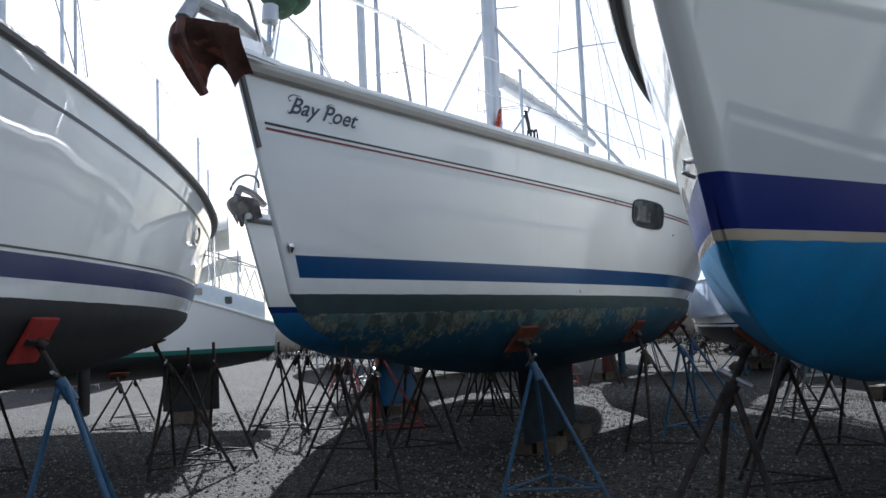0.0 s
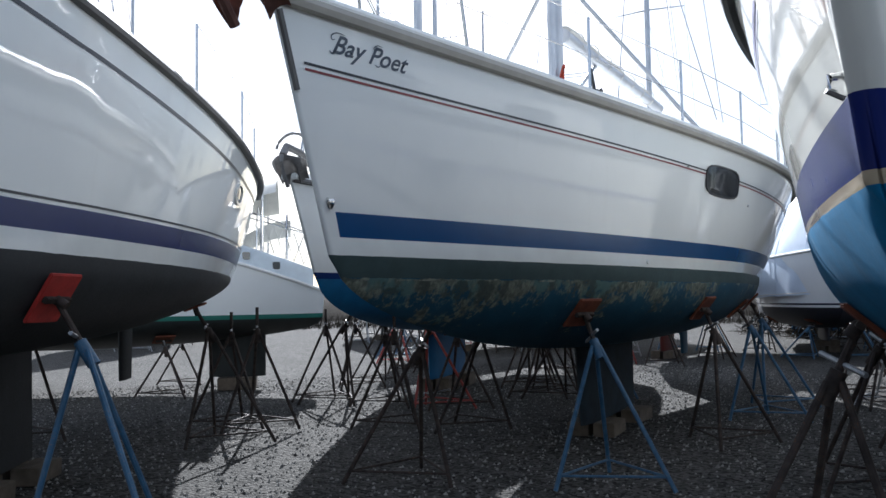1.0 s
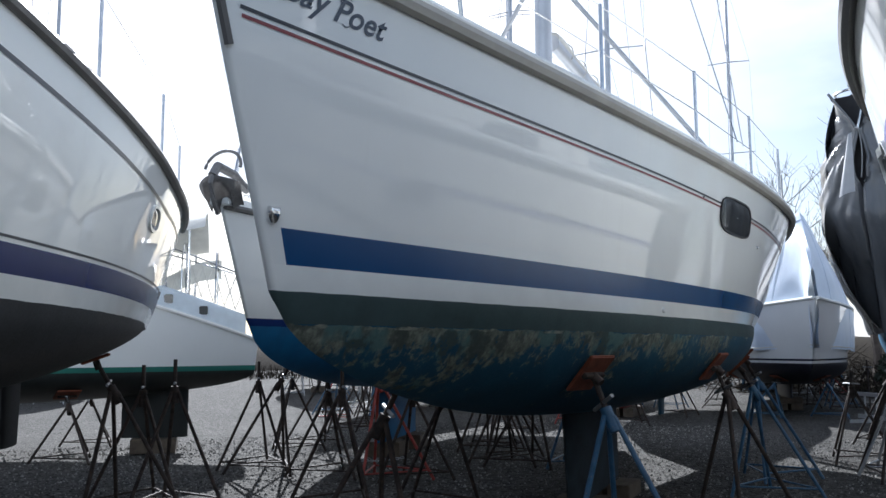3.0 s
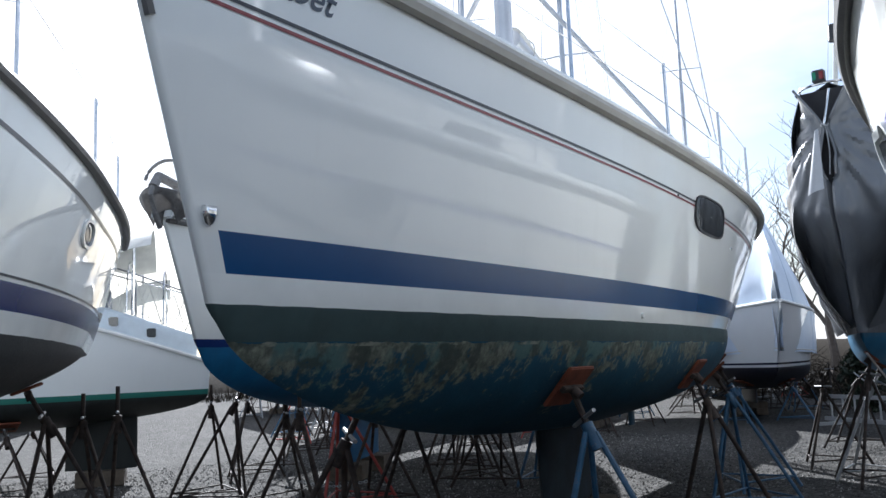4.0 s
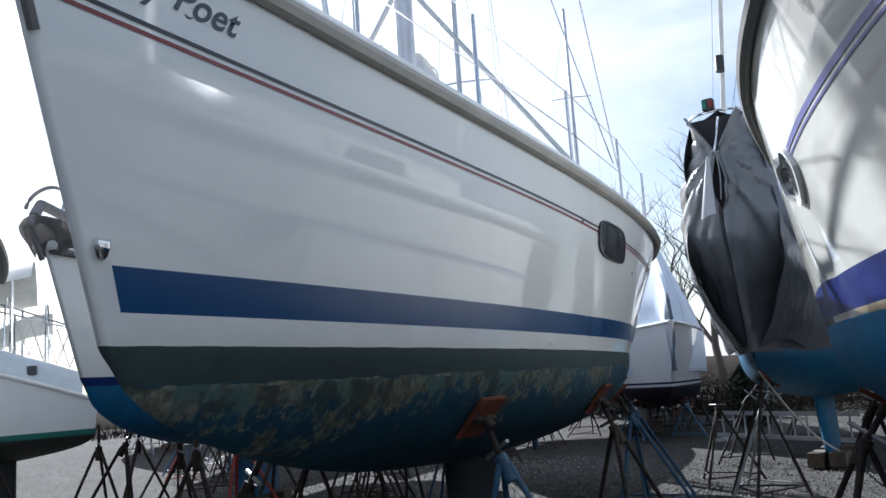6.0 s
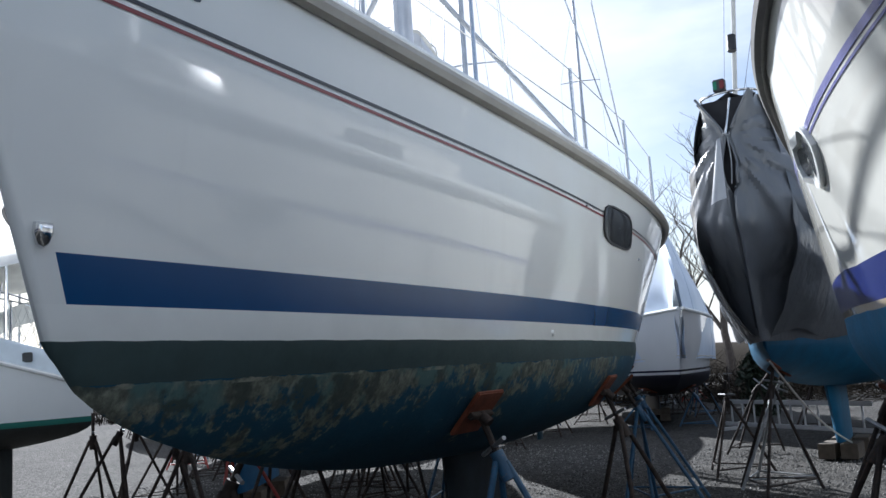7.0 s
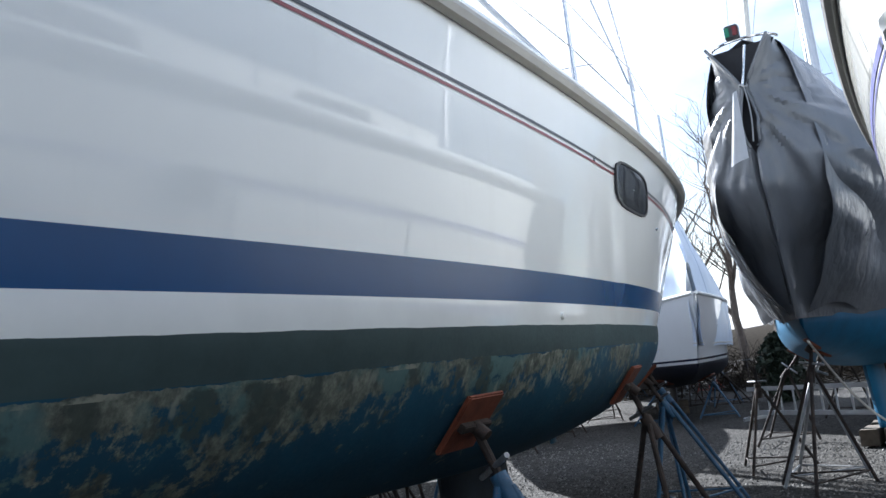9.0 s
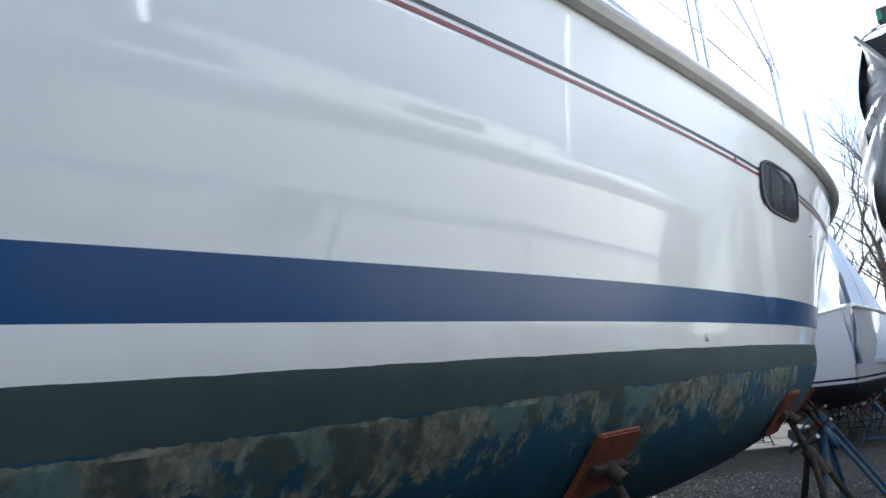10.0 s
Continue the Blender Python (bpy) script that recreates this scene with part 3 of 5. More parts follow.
for sd in (1, -1):
    pane = part("hull_window", skin_plate(POET, sd, 4.53, 2.44, 0.40, 0.135, -0.002, 0.006), M_WINDOW, poet, "tinted rounded hull window")
    part("window_gasket", skin_ring(POET, sd, 4.53, 2.44, 0.395, 0.13, 0.014, 0.012), M_RUBBER, pane)
lettering("Bay Poet", POET, 1, -0.135, 2.685, 0.142, poet, M_LETTER, slope=-0.03, shear=0.42, label="dark italic boat name on the bow")
def swash(pts, r):
    """A pen stroke on the skin, thin at both ends, after points (aft of the name's start, above its line)."""
    pts = [Vector((a, b, 0)) for a, b in pts]
    fine = []
    for k in range(len(pts) - 1):
        p, q = pts[max(0, k - 1)], pts[min(len(pts) - 1, k + 2)]
        for f in (0, 0.2, 0.4, 0.6, 0.8):
            a, b = pts[k], pts[k + 1]
            fine.append(0.5 * (2 * a + (b - p) * f + (2 * p - 5 * a + 4 * b - q) * f * f + (3 * a - p - 3 * b + q) * f ** 3))
    fine.append(pts[-1])
    rows_s = []
    for k, c in enumerate(fine):
        d = (fine[min(k + 1, len(fine) - 1)] - fine[max(k - 1, 0)]).normalized()
        w = r * (0.25 + 0.75 * math.sin(math.pi * k / (len(fine) - 1)))
        row = []
        for sg in (1, -1):
            x, y = c.x - d.y * w * sg, c.y + d.x * w * sg
            row.append(POET.side(-0.135 + x, 2.685 + y - 0.03 * x, 1, 0.0034)[0])
        rows_s.append(row)
    part("lettering", loft(rows_s, closed=False), M_LETTER, poet, smooth=False)


swash([(0.085, 0.106), (0.03, 0.108), (-0.006, 0.088), (0.0, 0.066), (0.018, 0.072)], 0.004)
swash([(0.03, 0.0), (0.004, -0.006), (-0.012, 0.008)], 0.004)
swash([(0.345, 0.106), (0.312, 0.108), (0.286, 0.092), (0.290, 0.076), (0.303, 0.081)], 0.0032)
swash([(0.338, 0.0), (0.318, -0.008), (0.300, 0.0)], 0.0035)
# drain fitting and small marks on the side
def knob(hull, side, y, z, r, out, mat, parent, name):
    p, n = hull.side(y, z, side)
    bm = bmesh.new()
    tube(bm, p - n * 0.01, p + n * out, r, r * 0.7, 12)
    part(name, bm, mat, parent)
knob(POET, 1, 3.11, 1.655, 0.022, 0.014, M_GEL, poet, "drain_fitting")
knob(POET, 1, 3.75, 2.50, 0.012, 0.008, M_STEEL, poet, "vent")
knob(POET, 1, 5.3, 2.28, 0.014, 0.01, M_STEEL, poet, "vent")
# bow eye: a shield of polished steel with its loop
p0, n0 = POET.side(-0.066, 1.895, 1)
q0 = n0.to_track_quat("Z", "Y").to_matrix().to_4x4()
prof = [(-0.036, 0.04), (0.036, 0.04), (0.04, 0.0), (0.022, -0.045), (0.0, -0.06), (-0.022, -0.045), (-0.04, 0.0)]
m0 = Matrix.Translation(p0) @ q0
rings = [[m0 @ Vector((x * k, y * k, z)) for x, y in prof] for k, z in ((0.68, -0.008), (0.68, 0.010), (0.52, 0.022), (0.28, 0.028))]
bow_eye = part("bow_eye", loft(rings), M_CHROME, poet, "polished steel bow eye")
# stem band
part("stem_band", rod([POET.at(0, POET.height(0, z)) + Vector((0, -0.012, 0)) for z in np.linspace(2.45, 2.83, 8)], 0.018, 6), M_RAIL_DARK, poet)

# anchor platform, rollers and anchor
DECK_Z = POET.sheer(0)
top_y = POET.at(0, 1).y
part("bow_platform", box((0.22, 0.40, 0.05), pose(0, top_y + 0.10, DECK_Z + 0.02, 2, 0, 0), 0.015), M_GEL, poet, "white moulded anchor platform")
for sd in (1, -1):
    part("roller_cheek", box((0.008, 0.46, 0.10), pose(sd * 0.085, top_y - 0.10, DECK_Z + 0.05, 4, 0, 0), 0.003), M_STEEL, poet)
part("bow_roller", bar((-0.08, top_y - 0.34, DECK_Z + 0.05), (0.08, top_y - 0.34, DECK_Z + 0.05), 0.03, n=12), M_RUBBER, poet)
part("roller_pin", bar((-0.10, top_y - 0.14, DECK_Z + 0.10), (0.11, top_y - 0.14, DECK_Z + 0.10), 0.018, n=10), M_CHROME, poet)


def plough_anchor(m, size, mat, label, hoop=False, shank_mat=None):
    """A plough anchor: a dished share with scalloped wings, a flat shank, and a hoop on some."""
    ob = thing("anchor", m, label, "anchor")
    rows_a = []
    for k in range(15):
        f = k / 14
        row = []
        for j in range(25):
            q = j / 12 - 1
            scallop = 0.30 * abs(math.sin(q * math.pi * 1.5)) ** 0.7 * (1 - 0.4 * abs(q))
            x = 0.40 * q * (1.0 - 0.22 * f * f)
            z = 0.06 - 0.06 * q * q - (0.60 - scallop) * f * (1.0 - 0.25 * abs(q))
            y = -0.34 + 0.30 * abs(q) ** 1.6 + 0.34 * f ** 1.7
            row.append(Vector((x, y, z)) * size)
        rows_a.append(row)
    skin = loft(rows_a, closed=False)
    bmesh.ops.solidify(skin, geom=skin.faces[:], thickness=0.04 * size)
    part("fluke", skin, mat, ob)
    part("ridge", rod([Vector((0, -0.32, 0.06)) * size, Vector((0, -0.35, -0.08)) * size, Vector((0, -0.20, -0.34)) * size, Vector((0, -0.02, -0.54)) * size], 0.045 * size, 8), mat, ob)
    part("crown", rod([Vector((-0.30, -0.06, 0.02)) * size, Vector((0, -0.20, 0.06)) * size, Vector((0.30, -0.06, 0.02)) * size], 0.05 * size, 8, 0.7), mat, ob)
    shank = [Vector((0, -0.30, 0.06)), Vector((0, -0.16, 0.28)), Vector((0, 0.40, 0.30)), Vector((0, 0.95, 0.16))]
    part("shank", rod([p * size for p in shank], 0.085 * size, 8, 0.9), shank_mat or mat, ob)
    part("shackle", rod([Vector((0.06 * math.cos(a), 0.98 + 0.07 * math.sin(a), 0.05)) * size for a in np.linspace(0, 2 * math.pi, 11)], 0.016 * size, 6), M_CHROME, ob)
    if hoop:
        pts = [Vector((0.34 * math.cos(a), 0.02 + 0.08 * math.sin(a), 0.30 + 0.34 * math.sin(a))) * size for a in np.linspace(0, math.pi, 15)]
        part("roll_bar", rod(pts, 0.03 * size, 8), mat, ob)
    return ob


plough_anchor(poet.matrix_basis @ pose(0.0, top_y - 0.26, DECK_Z + 0.05, -2, 0, 0), 0.58, M_BRONZE, "rust-brown plough anchor stowed on a sloop's bow roller", shank_mat=M_GALV)

# pulpit, stanchions and lifelines
def edge(hull, y, side, inset=0.06, up=0.0):
    s = min(1, max(0, y / hull.L))
    p = hull.at(s, 1.0, side)
    return Vector((max(0.03, abs(p.x) - inset) * side, p.y, p.z + up))


for sd in (1, -1):
    part("pulpit_leg", rod([edge(POET, 0.15, sd, 0.02, 0.02), edge(POET, 0.1, sd, -0.02, 0.32) + Vector((0, -0.1, 0)), edge(POET, 0.0, sd, -0.06, 0.60) + Vector((0, -0.25, 0))], 0.0125, 8), M_STEEL, poet)
    part("pulpit_leg", rod([edge(POET, 1.15, sd, 0.05, 0.02), edge(POET, 1.05, sd, 0.04, 0.62)], 0.0125, 8), M_STEEL, poet)
    part("pulpit_rail", rod([edge(POET, 0.0, sd, -0.06, 0.60) + Vector((0, -0.25, 0)), edge(POET, 0.5, sd, 0.0, 0.61), edge(POET, 1.05, sd, 0.04, 0.62), edge(POET, 1.5, sd, 0.05, 0.5)], 0.0125, 8), M_STEEL, poet)
    posts = [2.35, 3.75, 5.15, 6.55, 7.95, 9.2]
    for y in posts:
        a = edge(POET, y, sd)
        st = part("stanchion", bar(a, a + Vector((0, 0, 0.62)), 0.0125, n=8), M_STEEL, poet)
        part("stanchion_base", bar(a, a + Vector((0, 0, 0.07)), 0.024, 0.016, n=10), M_STEEL, st)
    for up in (0.61, 0.32):
        line = [edge(POET, 1.05, sd, 0.04, up)] + [edge(POET, y, sd, 0.06, up) for y in posts]
        part("lifeline", rod(line, 0.004, 5), M_STEEL, poet)
pts = [edge(POET, 0.0, 1, -0.06, 0.60) + Vector((0, -0.25, 0)), Vector((0, top_y - 0.36, DECK_Z + 0.62)), edge(POET, 0.0, -1, -0.06, 0.60) + Vector((0, -0.25, 0))]
part("pulpit_rail", rod(pts, 0.0125, 8), M_STEEL, poet)
# furling drum wrapped in dark cloth on the forestay
m_green = plain("green_cloth", (0.05, 0.10, 0.06), 0.85, vary=0.4, scale=14.0)
bm = bmesh.new()
for k in range(7):
    a = k * 0.9
    r = bmesh.ops.create_icosphere(bm, subdivisions=2, radius=0.085 + 0.02 * math.sin(k * 2.1), matrix=Matrix.Translation((0.06 * math.cos(a), 0.02 + 0.06 * math.sin(a), DECK_Z + 0.50 + 0.05 * (k % 3))))
for v in bm.verts:
    v.co += Vector((1, 1, 1)) * 0.02 * noise.noise(v.co * 16)
part("furler_cover", bm, m_green, poet, "dark green cloth tied round the furling drum")
part("furling_drum", bar((0, -0.16, DECK_Z + 0.32), (0, -0.15, DECK_Z + 0.42), 0.05, n=14), M_ALU, poet)
part("chain_plate", bar((0, -0.2, DECK_Z), (0, -0.16, DECK_Z + 0.34), 0.014, n=8), M_STEEL, poet)

# low coachroof, hatches, cleats, boom with its sail
rings = []
for i in range(17):
    f = i / 16
    y = 2.3 + 4.9 * f
    w = 0.98 * POET.deck_half(y / POET.L) * (0.50 + 0.06 * math.sin(math.pi * f))
    h = 0.30 * min(1, f * 4) ** 0.6
    z = POET.sheer(y / POET.L)
    rings.append([Vector((w * x, y, z + 0.02 + h * zz)) for x, zz in ((-1, 0), (-0.94, 0.75), (-0.7, 1.0), (0, 1.14), (0.7, 1.0), (0.94, 0.75), (1, 0))])
part("coachroof", loft(rings, caps=True), M_GEL, poet)
for sd in (1, -1):
    for y in (3.3, 4.5, 5.7):
        w = POET.deck_half(y / POET.L) * 0.54
        part("cabin_window", box((0.012, 0.7, 0.12), pose(sd * w, y, POET.sheer(y / POET.L) + 0.16, 0, -sd * 10, -sd * 3), 0.004), M_WINDOW, poet)
for y, sd in ((0.75, 1), (0.75, -1), (9.4, 1), (9.4, -1)):
    p = edge(POET, y, sd, 0.10, 0.03)
    bm = bar(p + Vector((0, -0.11, 0.05)), p + Vector((0, 0.11, 0.05)), 0.014, 0.010, 8)
    tube(bm, p + Vector((0, -0.035, -0.02)), p + Vector((0, -0.035, 0.05)), 0.012)
    tube(bm, p + Vector((0, 0.035, -0.02)), p + Vector((0, 0.035, 0.05)), 0.012)
    part("cleat", bm, M_STEEL, poet)
part("deck_hatch", box((0.5, 0.5, 0.05), pose(0, 1.6, POET.sheer(0.15) + 0.09, 0, 0, 0), 0.02), M_WINDOW, poet)
part("boom", bar((0, 3.95, 3.90), (0, 8.0, 3.98), 0.07, 0.06, n=14), M_ALU, poet)
sail = [(0, 4.0 + 3.7 * f, 3.965 + 0.01 * math.sin(f * 17) + 0.06 * f) for f in np.linspace(0, 1, 26)]
flaked = part("furled_sail", rod(sail, lambda f: 0.06 - 0.02 * f + 0.006 * math.sin(f * 31), 12, 0.8), M_CANVAS, poet, "cream sail flaked along the boom")
for f in np.linspace(0.1, 0.9, 7):
    y = 4.0 + 3.7 * f
    part("sail_tie", rod([(0.085 * math.cos(a), y, 3.94 + 0.06 * f + 0.095 * math.sin(a)) for a in np.linspace(0, 2 * math.pi, 13)], 0.006, 5), M_ROPE, flaked)
part("vang", bar((0, 3.86, 3.15), (0, 5.0, 3.86), 0.02, n=8), M_ALU, poet)
stay(poet, (0, 7.98, 3.99), (0, 9.8, 7.5), 0.004, "topping_lift")
for sd in (1, -1):
    part("mast_strut", bar((sd * 0.05, 3.74, 4.42), edge(POET, 4.15, sd, 0.05, 0.02), 0.019, n=8), M_ALU, poet, "bare aluminium strut bracing the mast")
bm = bmesh.new()
for k in range(5):
    path_tube(bm, [(0.09 + 0.025 * math.cos(a + k), 3.62 + 0.03 * math.sin(a), 3.42 + 0.10 * math.cos(a) - 0.06 * k) for a in np.linspace(0, 2 * math.pi, 12)], 0.011, 5)
part("rope_coil", bm, M_ROPERED, poet, "red rope coiled on the mast")
bm = bmesh.new()
for k in range(3):
    path_tube(bm, [(0.05 + 0.04 * k, 4.75 + 0.06 * math.sin(a) , 3.45 + 0.09 * math.cos(a)) for a in np.linspace(0, 2 * math.pi, 12)], 0.011, 5)
path_tube(bm, [(0.03, 4.72, 3.76), (0.05, 4.74, 3.6), (0.06, 4.75, 3.5)], 0.02, 6)
part("rope_coil", bm, M_RUBBER, poet)
part("rudder", keel_fin(POET, 8.9, 0.55, 0, 0.55, thick=0.08, sweep=0.1, taper=0.8), M_POET, poet)

# ---- fittings of the yacht on the sunny side ----
M_PURPLE = plain("faded_blue_tape", (0.10, 0.10, 0.30), 0.35, vary=0.12)
for sd in (1, -1):
    part("cove_stripe", RIGHT.tape(sd, lambda y: 2.385 - 0.012 * y, 0.026, 0.9, 8.4), M_PURPLE, right_boat)
    part("cove_stripe", RIGHT.tape(sd, lambda y: 2.345 - 0.012 * y, 0.010, 0.9, 8.4), M_PURPLE, right_boat)
    pane = part("hull_window", skin_plate(RIGHT, sd, 3.40, 2.25, 0.17, 0.11, -0.002, 0.005, power=1.6), M_WINDOW, right_boat, "dark pointed hull window")
    part("window_frame", skin_ring(RIGHT, sd, 3.40, 2.25, 0.17, 0.11, 0.028, 0.022, power=1.6), M_GEL, pane, "white moulded window frame")
    part("toe_rail", RIGHT.rail(sd, 0.024, -0.03, -0.02), M_GEL, right_boat)
# bow eye
p0, n0 = RIGHT.side(RIGHT.at(0, RIGHT.height(0, 1.79)).y + 0.01, 1.79, -1)
part("bow_eye", rod([p0 + Vector((0.0, 0.0, 0.024)), p0 + Vector((-0.022, -0.022, 0.02)), p0 + Vector((-0.026, -0.026, -0.008)), p0 + Vector((0.0, -0.004, -0.022))], 0.009, 8), M_CHROME, right_boat)
for y in (0.35, 1.1):
    for sd in (1, -1):
        part("pulpit_leg", bar(edge(RIGHT, y, sd, 0.04), edge(RIGHT, y, sd, 0.04, 0.6), 0.0125), M_STEEL, right_boat)
for sd in (1, -1):
    for y in (2.4, 3.8, 5.2, 6.6, 8.0):
        a = edge(RIGHT, y, sd)
        part("stanchion", bar(a, a + Vector((0, 0, 0.6)), 0.0125, n=8), M_STEEL, right_boat)
    part("lifeline", rod([edge(RIGHT, y, sd, 0.06, 0.6) for y in (0.35, 1.1, 2.4, 3.8, 5.2, 6.6, 8.0)], 0.004, 5), M_STEEL, right_boat)
mast_parts(right_boat, 3.3, 2.75, 13.5, 0.08, fore=(0, -0.4, 2.9), aft=(0, 8.7, 2.7), rails=1.25)
part("rudder", keel_fin(RIGHT, 7.4, 0.5, 0, 0.55, thick=0.08, sweep=0.1, taper=0.8), M_RIGHT, right_boat)

# ---- fittings of the yacht on the other side ----
for sd in (1, -1):
    part("cove_stripe", LEFT.tape(sd, lambda y: LEFT.sheer(y / LEFT.L) - 0.235, 0.028, 0.9, 9.9), M_BLACK_STRIPE, left_boat)
    part("pinstripe", LEFT.tape(sd, lambda y: 1.915 + 0.006 * y, 0.014, 0.5, 9.9), M_BLACK_STRIPE, left_boat)
    pane = part("hull_window", skin_plate(LEFT, sd, 7.25, 2.37, 0.15, 0.075, -0.002, 0.005, power=2.6), M_WINDOW, left_boat)
    part("window_frame", skin_ring(LEFT, sd, 7.25, 2.37, 0.15, 0.075, 0.022, 0.018, power=2.6), M_GEL, pane, "white moulded window frame")
    for y in (2.6, 4.2, 5.8, 7.4, 9.0):
        a = edge(LEFT, y, sd)
        part("stanchion", bar(a, a + Vector((0, 0, 0.6)), 0.0125, n=8), M_STEEL, left_boat)
    part("lifeline", rod([edge(LEFT, y, sd, 0.06, 0.6) for y in (2.6, 4.2, 5.8, 7.4, 9.0)], 0.004, 5), M_STEEL, left_boat)
mast_parts(left_boat, 3.72, 3.0, 15.5, 0.09, fore=(0, -0.3, 3.3), aft=(0, 10.2, 2.8), rails=1.45)
part("rudder", keel_fin(LEFT, 8.9, 0.55, 0, 0.55, thick=0.08, sweep=0.1, taper=0.8), M_LEFT, left_boat)
m_sticker = plain("registration_sticker", (0.04, 0.30, 0.10), 0.4, vary=0.1)
m_sticker2 = plain("registration_sticker_blue", (0.05, 0.12, 0.35), 0.4, vary=0.1)
for k, mm in enumerate((m_sticker, m_sticker2, M_LETTER)):
    part("sticker", skin_plate(LEFT, 1, 3.02 - 0.10 * k, 2.93, 0.035, 0.05, 0.0, 0.002, power=8), mm, left_boat)

# ---- fittings of the yacht behind ----
for sd in (1, -1):
    part("rub_rail", BEHIND.rail(sd, 0.03, 0.02), M_RAIL_DARK, behind)
    for y in (0.3, 1.2, 2.6, 4.0, 5.6, 7.2):
        a = edge(BEHIND, y, sd)
        part("stanchion", bar(a, a + Vector((0, 0, 0.6)), 0.0125, n=6), M_STEEL, behind)
    part("lifeline", rod([edge(BEHIND, y, sd, 0.06, 0.6) for y in (0.3, 1.2, 2.6, 4.0, 5.6, 7.2)], 0.006, 5), M_STEEL, behind)
for k in range(2):
    part("lettering", skin_plate(BEHIND, 1, 0.16 + 0.12 * k, 2.2, 0.035, 0.04, 0.0, 0.002, power=6), M_LETTER, behind)
mast_parts(behind, 3.4, 2.6, 13.8, 0.085, fore=(0, -0.4, 2.75), aft=(0, 9.4, 2.6), rails=1.3)
by = BEHIND.at(0, 1).y
part("bow_platform", box((0.2, 0.6, 0.08), pose(0, by + 0.26, BEHIND.sheer(0) + 0.03, 2, 0, 0), 0.015), M_GEL, behind)
plough_anchor(behind.matrix_basis @ pose(0.0, by - 0.02, BEHIND.sheer(0) + 0.17, -6, 0, 0), 0.50, M_ANCHOR, "galvanised plough anchor with a roll bar on a bow roller", True)

# ---- covered yacht: tarpaulin, pulpit and rig ----
tm = Nodes("grey_tarpaulin", 0.27)
ta, tb, tc = tm.noise(1.3, 3, 0.5, stretch=(1.0, 1.0, 0.55)), tm.noise(3.2, 3, 0.5, stretch=(1.2, 1.2, 0.7)), tm.noise(120.0, 2)
tm.color(tm.mix(tm.ramp(ta, 0.35, 0.65), (0.12, 0.127, 0.138), (0.165, 0.172, 0.185)))
tm.bump(tm.math("ADD", tm.math("ADD", tm.math("ABSOLUTE", tm.math("SUBTRACT", ta, 0.5)), tm.math("MULTIPLY", tm.math("ABSOLUTE", tm.math("SUBTRACT", tb, 0.5)), 0.45)), tm.math("MULTIPLY", tc, 0.003)), 0.45, 0.2)
M_TARP = tm.mat
M_TARP_PALE = plain("silver_tarpaulin_side", (0.42, 0.43, 0.45), 0.35, vary=0.1, scale=5.0)
M_GAP_SHADE = plain("painted_flap_shade", (0.025, 0.025, 0.028), 0.8)
BOW = COVERED.at(0, 1.0)
PEAK, TIE = 4.08, 3.66


def front_half(z, sd):
    """Half width of the cloth across the bow at the height z; it is drawn further round one shoulder."""
    if sd > 0:
        return float(np.interp(z, (1.55, 2.1, 2.7, 3.0, 3.4, 3.75, PEAK), (0.42, 0.72, 0.86, 0.84, 0.72, 0.52, 0.30)))
    return float(np.interp(z, (1.55, 2.1, 2.7, 3.0, 3.4, 3.75, PEAK), (0.26, 0.46, 0.60, 0.60, 0.57, 0.44, 0.30)))


def front_gap(z):
    """Half width of the opening between the flaps."""
    return float(np.interp(z, (1.5, 2.2, 3.05, 3.15, 3.35, 3.5, TIE - 0.04, TIE, 3.8, PEAK), (0.004, 0.004, 0.01, 0.05, 0.07, 0.045, 0.012, 0.012, 0.09, 0.27)))


def fold(x, z, sg):
    """Creases that run out from the lashing."""
    dx, dz = abs(x), z - TIE
    r, a = math.hypot(dx, dz), math.atan2(dx, -dz)
    wave = math.sin(a * 13 + 2.2 * noise.noise((r * 1.4, sg * 3.0, 1.0)) + sg) + 0.6 * math.sin(a * 29 + sg * 2 + 3 * noise.noise((r * 2.0, sg, 4.0)))
    return (0.035 * wave + 0.03 * noise.noise((x * 4, z * 2.4, 7.0))) * min(1.0, r / 0.35) * (0.45 + 0.55 * min(1, r))


